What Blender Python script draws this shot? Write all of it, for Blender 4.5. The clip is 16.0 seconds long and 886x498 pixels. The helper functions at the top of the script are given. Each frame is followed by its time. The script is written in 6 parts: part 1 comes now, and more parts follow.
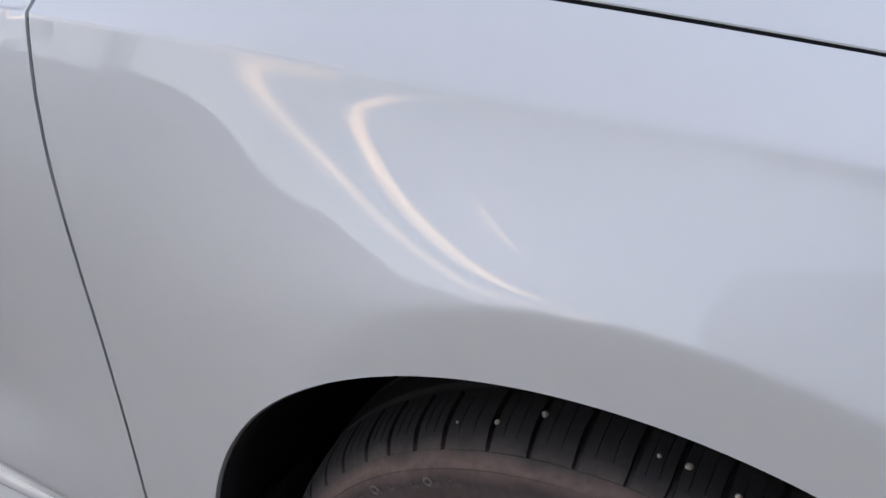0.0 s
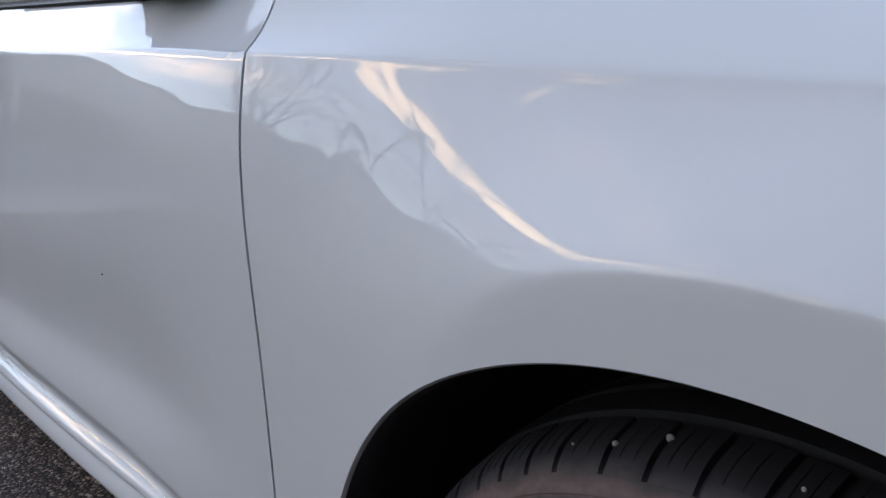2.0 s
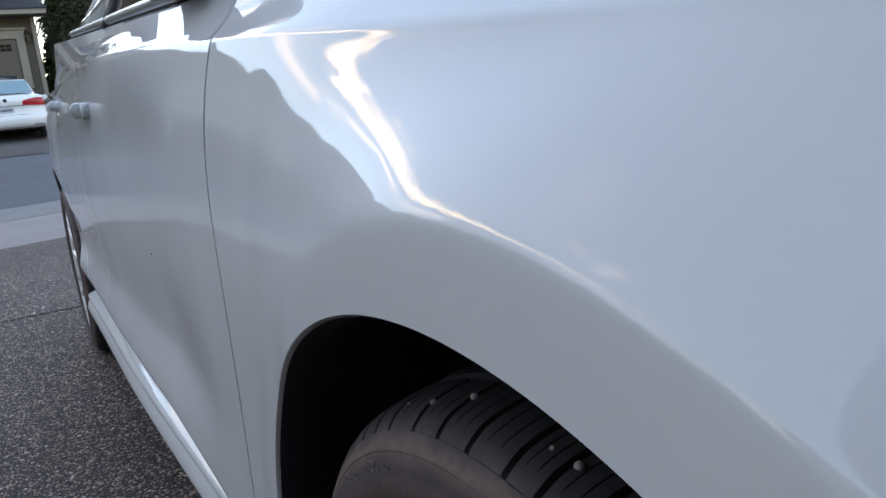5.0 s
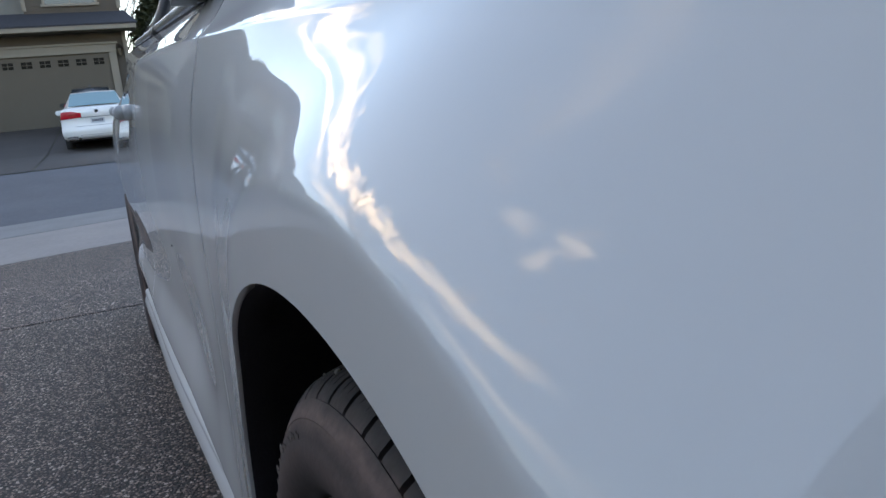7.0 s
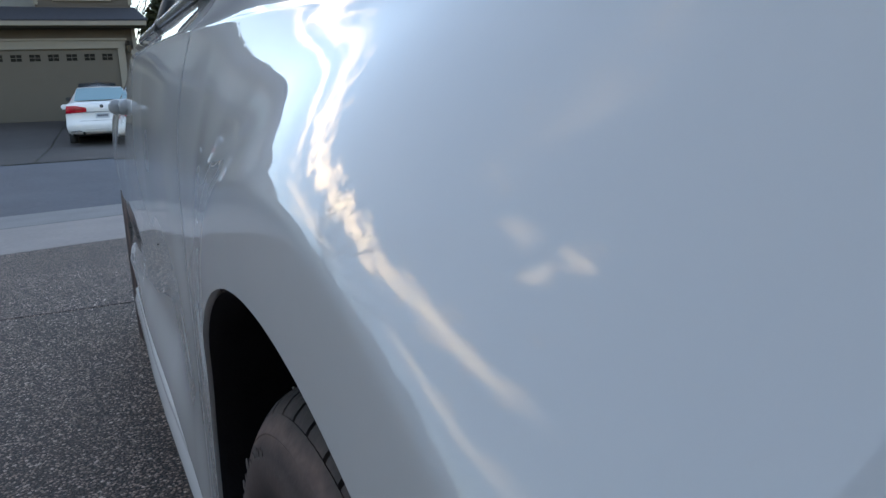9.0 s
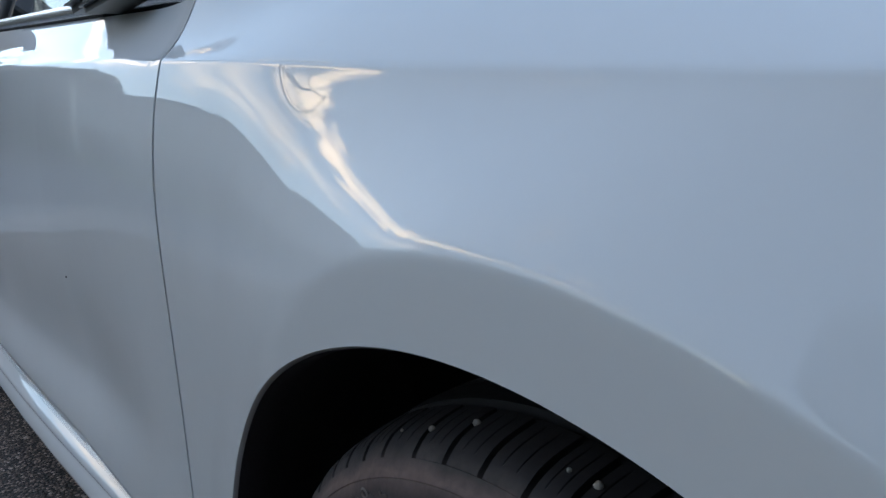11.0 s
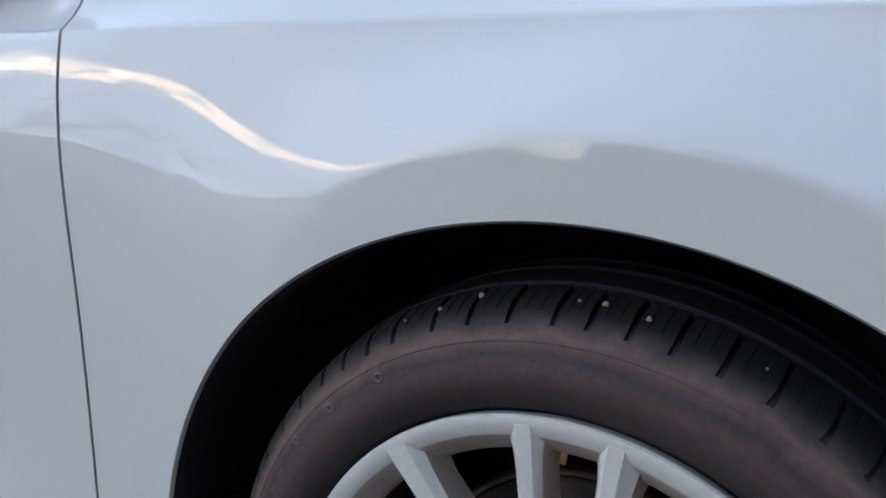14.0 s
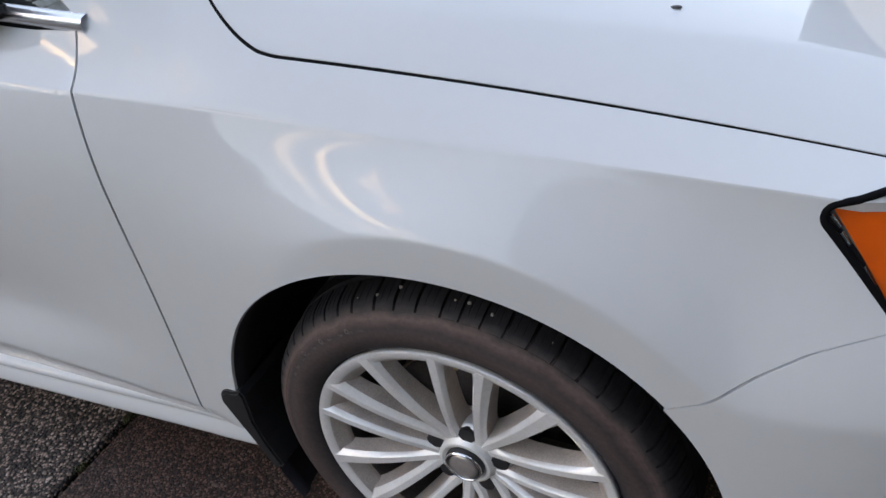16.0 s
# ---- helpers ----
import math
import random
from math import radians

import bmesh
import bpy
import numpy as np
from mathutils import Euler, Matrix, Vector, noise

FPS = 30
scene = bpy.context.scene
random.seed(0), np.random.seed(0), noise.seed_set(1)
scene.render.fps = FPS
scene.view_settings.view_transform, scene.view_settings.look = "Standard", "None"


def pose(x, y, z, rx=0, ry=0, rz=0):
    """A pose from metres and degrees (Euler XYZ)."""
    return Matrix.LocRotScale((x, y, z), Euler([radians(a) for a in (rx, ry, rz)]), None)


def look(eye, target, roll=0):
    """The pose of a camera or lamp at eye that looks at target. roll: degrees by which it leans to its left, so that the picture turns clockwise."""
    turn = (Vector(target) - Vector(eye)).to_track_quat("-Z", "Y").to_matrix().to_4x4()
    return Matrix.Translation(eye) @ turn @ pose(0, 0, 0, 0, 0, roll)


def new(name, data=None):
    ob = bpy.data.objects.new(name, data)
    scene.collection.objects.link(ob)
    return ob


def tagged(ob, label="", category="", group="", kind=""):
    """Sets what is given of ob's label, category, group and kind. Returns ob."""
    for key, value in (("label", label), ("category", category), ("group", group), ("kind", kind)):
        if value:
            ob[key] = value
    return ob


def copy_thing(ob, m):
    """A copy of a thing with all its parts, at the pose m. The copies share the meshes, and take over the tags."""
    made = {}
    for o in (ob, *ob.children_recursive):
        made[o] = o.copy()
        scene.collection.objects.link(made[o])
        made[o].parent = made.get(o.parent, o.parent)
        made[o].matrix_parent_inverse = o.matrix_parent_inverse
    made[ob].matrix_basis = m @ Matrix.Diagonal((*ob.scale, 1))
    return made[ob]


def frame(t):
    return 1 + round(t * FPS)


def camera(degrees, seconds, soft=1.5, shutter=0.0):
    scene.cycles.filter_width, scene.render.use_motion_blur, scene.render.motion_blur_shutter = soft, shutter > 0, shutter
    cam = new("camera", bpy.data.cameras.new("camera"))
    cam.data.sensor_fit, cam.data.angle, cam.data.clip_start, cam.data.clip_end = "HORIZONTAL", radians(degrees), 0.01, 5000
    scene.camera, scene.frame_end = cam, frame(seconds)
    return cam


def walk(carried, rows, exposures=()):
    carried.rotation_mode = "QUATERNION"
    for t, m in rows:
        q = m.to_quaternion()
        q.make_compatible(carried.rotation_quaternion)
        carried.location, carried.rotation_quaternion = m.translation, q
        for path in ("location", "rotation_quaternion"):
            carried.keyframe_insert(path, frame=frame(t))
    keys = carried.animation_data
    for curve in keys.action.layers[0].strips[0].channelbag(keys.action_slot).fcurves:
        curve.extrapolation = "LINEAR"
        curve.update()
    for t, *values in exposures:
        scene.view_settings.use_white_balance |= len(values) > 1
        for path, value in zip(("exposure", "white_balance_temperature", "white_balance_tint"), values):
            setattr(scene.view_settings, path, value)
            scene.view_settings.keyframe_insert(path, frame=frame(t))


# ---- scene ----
cam = camera(61.8, 16.0)
PATH = [
    (0, (0.1, -0.3356, 0.9855), (-0.8236, 1.1904, 0.0809), -3.39),
    (0.5, (0.1084, -0.3063, 0.9533), (-0.904, 1.2382, 0.1856), 0.64),
    (1, (0.1313, -0.2987, 0.8955), (-1.1733, 1.0961, 0.3016), -1.79),
    (1.5, (0.1447, -0.3186, 0.8753), (-1.2537, 1.0079, 0.3416), -3.43),
    (2, (0.1621, -0.3236, 0.8661), (-1.2919, 0.9753, 0.4201), -3.66),
    (2.5, (0.1777, -0.2928, 0.8559), (-1.3333, 0.9323, 0.391), -4.86),
    (3, (0.1909, -0.2641, 0.8521), (-1.3576, 0.9101, 0.3798), -4.52),
    (5.5, (0.3229, -0.1396, 0.8123), (-1.4209, 0.7611, 0.4278), -6.31),
    (6, (0.3425, -0.1184, 0.8056), (-1.4193, 0.7481, 0.424), -6.48),
    (6.5, (0.3476, -0.096, 0.7977), (-1.4324, 0.7357, 0.4236), -6.71),
    (7, (0.3601, -0.0801, 0.7932), (-1.4467, 0.6998, 0.4361), -6.21),
    (7.5, (0.3507, -0.0699, 0.7901), (-1.4555, 0.712, 0.4343), -5.30),
    (8, (0.3709, -0.0632, 0.7884), (-1.463, 0.6701, 0.4735), -4.86),
    (8.5, (0.356, -0.0521, 0.784), (-1.4705, 0.6988, 0.4675), -3.86),
    (11, (0.2705, -0.2295, 0.8413), (-1.2742, 0.9812, 0.4566), -4.01),
    (11.5, (0.2403, -0.2947, 0.8481), (-1.1569, 1.0892, 0.4834), -2.47),
    (12, (0.2231, -0.3494, 0.8477), (-1.0751, 1.1326, 0.504), -1.94),
    (12.5, (0.2128, -0.393, 0.8231), (-0.9265, 1.2195, 0.5041), -3.27),
    (13, (0.2082, -0.424, 0.7914), (-0.8849, 1.2268, 0.5082), -5.63),
    (13.5, (0.1813, -0.4653, 0.7757), (-0.8287, 1.2414, 0.5165), -2.91),
    (14, (0.1886, -0.468, 0.7632), (-0.7508, 1.2773, 0.4961), -3.39),
    (14.5, (0.1955, -0.4965, 0.7291), (-0.6858, 1.246, 0.2968), -3.91),
    (15, (0.1998, -0.3984, 0.7943), (-0.7295, 1.2348, 0.1094), -5.95),
    (15.5, (0.237, -0.4416, 1.0954), (-0.5779, 1.0299, 0.0134), -8.29),
    (16, (0.3852, -0.5816, 1.2254), (-0.448, 0.8323, 0.0824), -10.16),
]
EXPOSURES = [(0.0, 4.00, 7650, 26), (0.5, 3.88, 7500, 25), (1.5, 3.80, 7250, 25), (3.0, 3.76, 6950, 22), (5.5, 3.70, 6800, 20), (8.5, 3.39, 6500, 17), (11.0, 3.40, 6450, 15), (12.5, 3.74, 6550, 16), (13.5, 3.96, 6850, 18), (14.5, 4.20, 7050, 19), (15.5, 4.20, 7600, 21), (16.0, 3.98, 7650, 23)]
walk(cam, [(t, look(eye, target, roll)) for t, eye, target, roll in PATH], EXPOSURES)

# ---- world, sun, exposure ----
scene.view_settings.exposure = 0.0
SUN_AZ, SUN_EL = radians(158), radians(3)   # compass of the low evening sun, from +x towards +y
world = bpy.data.worlds.new("evening_sky")
scene.world = world
world.use_nodes = True
wn, wl = world.node_tree.nodes, world.node_tree.links
bg = wn["Background"]
sky = wn.new("ShaderNodeTexSky")
sky.sky_type = "NISHITA"
sky.sun_disc = False
sky.sun_elevation, sky.sun_rotation = SUN_EL, radians(90) - SUN_AZ
sky.air_density, sky.dust_density, sky.ozone_density = 1.0, 0.04, 1.55
tc = wn.new("ShaderNodeTexCoord")
sep = wn.new("ShaderNodeSeparateXYZ")
mixc = wn.new("ShaderNodeMix")
mixc.data_type = "RGBA"
mixc.inputs["B"].default_value = (0.52, 0.68, 0.92, 1)     # a thin even veil over the whole sky
mixc.inputs["Factor"].default_value = 0.6
wl.new(tc.outputs["Generated"], sep.inputs["Vector"])
haze = wn.new("ShaderNodeValToRGB")       # evening haze: the sky is paler low down all round, deeper overhead
haze.color_ramp.elements[0].position, haze.color_ramp.elements[0].color = 0.0, (0.86, 0.84, 0.82, 1)
haze.color_ramp.elements[1].position, haze.color_ramp.elements[1].color = 1.0, (0.36, 0.37, 0.385, 1)
for at, tone in ((0.30, (0.89, 0.88, 0.87, 1)), (0.62, (0.70, 0.70, 0.70, 1))):
    haze.color_ramp.elements.new(at).color = tone
hazed = wn.new("ShaderNodeMix")
hazed.data_type, hazed.blend_type = "RGBA", "MULTIPLY"
hazed.inputs["Factor"].default_value = 1.0
wl.new(sep.outputs["Z"], haze.inputs["Fac"])
wl.new(sky.outputs["Color"], mixc.inputs["A"])
wl.new(haze.outputs["Color"], hazed.inputs["B"])
wl.new(mixc.outputs["Result"], hazed.inputs["A"])


def calc(op, a, b=0.0, c=0.0):
    """One step of arithmetic in the sky's shader."""
    nd = wn.new("ShaderNodeMath")
    nd.operation = op
    for k, v in enumerate((a, b, c)):
        if isinstance(v, (int, float)):
            nd.inputs[k].default_value = v
        else:
            wl.new(v, nd.inputs[k])
    return nd.outputs[0]


MID = radians(-142)                       # compass of the streak's highest stretch
ahead = calc("ADD", calc("MULTIPLY", sep.outputs["X"], math.cos(MID)), calc("MULTIPLY", sep.outputs["Y"], math.sin(MID)))
across = calc("ADD", calc("MULTIPLY", sep.outputs["X"], -math.sin(MID)), calc("MULTIPLY", sep.outputs["Y"], math.cos(MID)))
turn_ = calc("ARCTAN2", across, ahead)
height_ = calc("ARCSINE", calc("MINIMUM", calc("MAXIMUM", sep.outputs["Z"], -0.999), 0.999))
flow = wn.new("ShaderNodeCombineXYZ")     # compass and height as a flat chart for the clouds' grain
wl.new(calc("MULTIPLY", turn_, 5.0), flow.inputs["X"])
wl.new(calc("MULTIPLY", height_, 11.0), flow.inputs["Y"])


def grain(scale, seed, detail, rough):
    n_ = wn.new("ShaderNodeTexNoise")
    n_.noise_dimensions = "4D"
    n_.inputs["W"].default_value, n_.inputs["Scale"].default_value = seed, scale
    n_.inputs["Detail"].default_value, n_.inputs["Roughness"].default_value, n_.inputs["Distortion"].default_value = detail, rough, 0.25
    wl.new(flow.outputs[0], n_.inputs["Vector"])
    return n_.outputs["Fac"]


wobble = calc("MULTIPLY", calc("SUBTRACT", grain(1.1, 3.0, 3.0, 0.5), 0.5), 0.07)
fine_ = grain(3.0, 7.0, 9.0, 0.62)


def ease(value, lo, hi, top=1.0):
    nd = wn.new("ShaderNodeMapRange")
    nd.interpolation_type = "SMOOTHSTEP"
    for key, v in (("From Min", lo), ("From Max", hi), ("To Max", top)):
        nd.inputs[key].default_value = v
    wl.new(value, nd.inputs["Value"])
    return nd.outputs["Result"]


def streak(curve, width, taper, weight, start, end, tear):
    """A long cloud whose height follows a cubic of the compass; it thins by taper and fades beyond start and end."""
    a_ = calc("MINIMUM", calc("MAXIMUM", turn_, -0.62), 0.62)
    mid_ = curve[3]
    for c_ in curve[2::-1]:
        mid_ = calc("ADD", calc("MULTIPLY", a_, mid_), c_)
    off = calc("ABSOLUTE", calc("ADD", calc("SUBTRACT", height_, mid_), wobble))
    wide_ = calc("MAXIMUM", calc("SUBTRACT", width, calc("MULTIPLY", a_, taper)), 0.012)
    body_ = calc("SUBTRACT", 1.0, calc("DIVIDE", off, wide_))
    torn = calc("ADD", body_, calc("MULTIPLY", calc("SUBTRACT", fine_, 0.52), tear))
    inside = calc("MULTIPLY", ease(turn_, start[0], start[1]), calc("SUBTRACT", 1.0, ease(turn_, end[0], end[1])))
    fade = calc("MINIMUM", calc("SUBTRACT", 0.92, calc("MULTIPLY", a_, 0.9)), 1.0)
    return calc("MULTIPLY", calc("MULTIPLY", ease(torn, 0.1, 1.1, weight), inside), fade)


def patch(az, el, wide, high, weight):
    """A small torn cloud at one compass and height."""
    da = calc("DIVIDE", calc("SUBTRACT", turn_, radians(az) - MID), wide)
    de = calc("DIVIDE", calc("ADD", calc("SUBTRACT", height_, radians(el)), calc("MULTIPLY", wobble, 0.5)), high)
    torn = calc("ADD", calc("SUBTRACT", 1.0, calc("SQRT", calc("ADD", calc("MULTIPLY", da, da), calc("MULTIPLY", de, de)))), calc("MULTIPLY", calc("SUBTRACT", fine_, 0.55), 2.6))
    return ease(torn, 0.1, 1.1, weight)


MAIN_CURVE = [radians(v) for v in (27.43, 9.60, -8.64, -21.91)]
LOW_CURVE = [radians(v) for v in (24.1, -11.1, 0.0, 0.0)]
cover = calc("MAXIMUM", streak(MAIN_CURVE, 0.046, 0.022, 0.92, (-0.85, -0.15), (0.36, 0.58), 3.1), streak(LOW_CURVE, 0.042, -0.018, 0.55, (0.10, 0.30), (0.50, 0.75), 2.2))
cover = calc("MAXIMUM", cover, streak([radians(20.6), 0.0, 0.0, 0.0], 0.018, 0.0, 0.35, (-1.5, -1.2), (-0.50, -0.35), 2.0))
for az_, el_2, wide_2, high_2, w_2 in ((-125.5, 41.2, 0.070, 0.050, 0.62), (-126.5, 38.2, 0.055, 0.030, 0.5), (-133.0, 40.4, 0.085, 0.034, 0.42), (-119.5, 34.0, 0.06, 0.016, 0.2), (-142.0, 41.5, 0.10, 0.03, 0.16), (-146.0, 47.0, 0.16, 0.14, 0.10), (-154.0, 19.5, 0.30, 0.075, 0.34), (-105.0, 8.0, 0.10, 0.18, 0.22)):
    cover = calc("MAXIMUM", cover, patch(az_, el_2, wide_2, high_2, w_2))
glow_mix = wn.new("ShaderNodeMix")
glow_mix.data_type = "RGBA"
glow_mix.inputs["B"].default_value = (4.6, 3.55, 2.2, 1)
wl.new(cover, glow_mix.inputs["Factor"])
wl.new(hazed.outputs["Result"], glow_mix.inputs["A"])
wl.new(glow_mix.outputs["Result"], bg.inputs["Color"])
bg.inputs["Strength"].default_value = 0.19
sun = new("sun", bpy.data.lights.new("sun", "SUN"))
sun.data.energy, sun.data.angle, sun.data.color = 0.5, radians(10), (1.0, 0.88, 0.75)
sun.matrix_world = look((0, 0, 0), (-math.cos(SUN_AZ) * math.cos(SUN_EL), -math.sin(SUN_AZ) * math.cos(SUN_EL), -math.sin(SUN_EL)))


# ---- materials ----
def material(name, color, rough=0.5, metal=0.0, coat=0.0, var=0.0, scale=8.0, bump=0.0, bump_scale=60.0, spec=0.5, detail=6.0, coords="Object", color2=None):
    m = bpy.data.materials.new(name)
    m.use_nodes = True
    n, l = m.node_tree.nodes, m.node_tree.links
    p = n["Principled BSDF"]
    p.inputs["Base Color"].default_value = (*color, 1)
    p.inputs["Roughness"].default_value, p.inputs["Metallic"].default_value = rough, metal
    p.inputs["Coat Weight"].default_value, p.inputs["Coat Roughness"].default_value = coat, 0.015
    p.inputs["Specular IOR Level"].default_value = spec
    if var or bump:
        t = n.new("ShaderNodeTexCoord")
    if var:
        a, b, r, mx = n.new("ShaderNodeTexNoise"), n.new("ShaderNodeTexNoise"), n.new("ShaderNodeValToRGB"), n.new("ShaderNodeMath")
        a.inputs["Scale"].default_value, a.inputs["Detail"].default_value = scale, detail
        b.inputs["Scale"].default_value, b.inputs["Detail"].default_value = scale * 14, 4
        mx.operation = "MULTIPLY_ADD"
        mx.inputs[1].default_value = 0.5
        half = n.new("ShaderNodeMath")
        half.operation = "MULTIPLY"
        half.inputs[1].default_value = 0.5
        l.new(t.outputs[coords], a.inputs["Vector"])
        l.new(t.outputs[coords], b.inputs["Vector"])
        l.new(b.outputs["Fac"], half.inputs[0])
        l.new(a.outputs["Fac"], mx.inputs[0])
        l.new(half.outputs[0], mx.inputs[2])
        l.new(mx.outputs[0], r.inputs["Fac"])
        r.color_ramp.elements[0].position, r.color_ramp.elements[1].position = 0.3, 0.7
        c2 = color2 or tuple(min(1.0, c * (1 + var)) for c in color)
        r.color_ramp.elements[0].color = (*[c * (1 - var) for c in color], 1)
        r.color_ramp.elements[1].color = (*c2, 1)
        l.new(r.outputs["Color"], p.inputs["Base Color"])
    if bump:
        bn, bu = n.new("ShaderNodeTexNoise"), n.new("ShaderNodeBump")
        bn.inputs["Scale"].default_value, bn.inputs["Detail"].default_value = bump_scale, 5
        bu.inputs["Strength"].default_value, bu.inputs["Distance"].default_value = bump, 0.3 / bump_scale
        l.new(t.outputs[coords], bn.inputs["Vector"])
        l.new(bn.outputs["Fac"], bu.inputs["Height"])
        l.new(bu.outputs["Normal"], p.inputs["Normal"])
    return m


PAINT = material("white_car_paint", (0.74, 0.75, 0.75), rough=0.5, coat=1.0, var=0.012, scale=3.0, spec=0.15)
PAINT.node_tree.nodes["Principled BSDF"].inputs["Coat Roughness"].default_value = 0.004
# Black of rubber trim; also used for the shade in gaps and hollows.
SEAM = material("black_rubber_and_gap_shade", (0.006, 0.006, 0.007), rough=0.8, spec=0.08)
LINER = material("felt_liner", (0.032, 0.030, 0.036), rough=0.9, var=0.3, scale=30, bump=0.4, bump_scale=300)
PLASTIC = material("black_plastic", (0.02, 0.02, 0.022), rough=0.45, var=0.15, scale=20, bump=0.15, bump_scale=400)
RUBBER = material("tyre_rubber", (1.0, 1.0, 1.0), rough=0.75, var=0.35, scale=11, bump=0.25, bump_scale=250, color2=(1.25, 1.23, 1.21))


def worn_shaded_ring(m, bands, spread):
    """Colours a tyre by its distance from the axle: road dust clings to the bulge, the tread wears clean; shade by arch
    and rim is in the black too.
    """
    n, l = m.node_tree.nodes, m.node_tree.links
    t, sp, flat, ln, nz, add, ramp, mul = (n.new("ShaderNode" + k) for k in ("TexCoord", "SeparateXYZ", "CombineXYZ", "VectorMath", "TexNoise", "Math", "ValToRGB", "Mix"))
    ln.operation, add.operation = "LENGTH", "MULTIPLY_ADD"
    nz.inputs["Scale"].default_value, nz.inputs["Detail"].default_value = 24, 7
    l.new(t.outputs["Object"], sp.inputs[0])
    l.new(t.outputs["Object"], nz.inputs["Vector"])
    l.new(sp.outputs["X"], flat.inputs["X"])
    l.new(sp.outputs["Z"], flat.inputs["Z"])
    l.new(flat.outputs[0], ln.inputs[0])
    add.inputs[1].default_value = spread
    l.new(nz.outputs["Fac"], add.inputs[0])
    l.new(ln.outputs["Value"], add.inputs[2])
    scale = n.new("ShaderNodeMapRange")
    scale.inputs["From Min"].default_value, scale.inputs["From Max"].default_value = 0.23 + spread / 2, 0.34 + spread / 2
    l.new(add.outputs[0], scale.inputs["Value"])
    l.new(scale.outputs["Result"], ramp.inputs["Fac"])
    el = ramp.color_ramp.elements
    for k, (r, c) in enumerate(bands):
        e = el[k] if k < 2 else el.new((r - 0.23) / 0.11)
        e.position = (r - 0.23) / 0.11
        e.color = (*c, 1)
    mul.data_type, mul.blend_type = "RGBA", "MULTIPLY"
    mul.inputs["Factor"].default_value = 1.0
    p = n["Principled BSDF"]
    old = p.inputs["Base Color"].links[0].from_socket
    l.new(old, mul.inputs["A"])
    l.new(ramp.outputs["Color"], mul.inputs["B"])
    l.new(mul.outputs["Result"], p.inputs["Base Color"])


# The black bead and tread bands also put in shade by rim and arch.
worn_shaded_ring(RUBBER, [(0.240, (0.012, 0.011, 0.012)), (0.316, (0.014, 0.012, 0.014)), (0.254, (0.048, 0.038, 0.037)), (0.276, (0.088, 0.061, 0.057)), (0.288, (0.058, 0.042, 0.041)), (0.301, (0.158, 0.107, 0.095)), (0.3085, (0.060, 0.048, 0.046))], 0.016)
RING = material("pale_moulded_rubber", (0.15, 0.125, 0.115), rough=0.7, var=0.2, scale=60)
MARK = material("worn_rubber_marking", (0.100, 0.079, 0.073), rough=0.7, var=0.25, scale=60)
ALLOY = material("silver_alloy", (0.95, 0.92, 0.89), rough=0.27, metal=0.24, coat=0.4, var=0.10, scale=14)
BRAKE = material("brake_iron", (0.055, 0.046, 0.043), rough=0.6, metal=0.6, var=0.4, scale=20)
RUST = material("light_rust", (0.17, 0.125, 0.095), rough=0.75, metal=0.2, var=0.35, scale=30)
CHROME = material("chrome", (0.82, 0.82, 0.84), rough=0.08, metal=1.0)
SATIN = material("brushed_bright_trim", (0.74, 0.74, 0.76), rough=0.24, metal=1.0, var=0.06, scale=40)
STONE = material("pebble", (0.38, 0.35, 0.31), rough=0.8, var=0.2, scale=80)
AMBER = material("amber_reflector", (0.95, 0.125, 0.002), rough=0.4, spec=0.15, var=0.12, scale=60)
BOWL = material("grey_lamp_bowl", (0.52, 0.48, 0.45), rough=0.25, metal=0.55, var=0.2, scale=60)
BRASS = material("brass", (0.55, 0.4, 0.16), rough=0.35, metal=0.9)


def glass_material(name, color, rough=0.0, alpha=0.35):
    m = material(name, color, rough=rough, coat=1.0)
    m.node_tree.nodes["Principled BSDF"].inputs["Alpha"].default_value = alpha
    return m


GLASS = glass_material("tinted_glass", (0.03, 0.04, 0.04), alpha=0.72)
CLEAR = glass_material("clear_lens", (0.5, 0.5, 0.5), alpha=0.02)


# ---- building helpers ----
def mesh_object(name, verts, faces, mat, parent=None, label="", smooth=True):
    me = bpy.data.meshes.new(name)
    me.from_pydata([tuple(map(float, v)) for v in verts], [], faces)
    me.materials.append(mat)
    if smooth:
        me.polygons.foreach_set("use_smooth", [True] * len(me.polygons))
    me.update()
    ob = new(name, me)
    ob.parent = parent
    if label:
        ob["label"] = label
    return ob


def part(name, bm, mat, parent, label="", smooth=False):
    me = bpy.data.meshes.new(name)
    bm.to_mesh(me)
    bm.free()
    me.materials.append(mat)
    if smooth:
        me.polygons.foreach_set("use_smooth", [True] * len(me.polygons))
    ob = new(name, me)
    ob.parent = parent
    if label:
        ob["label"] = label
    return ob


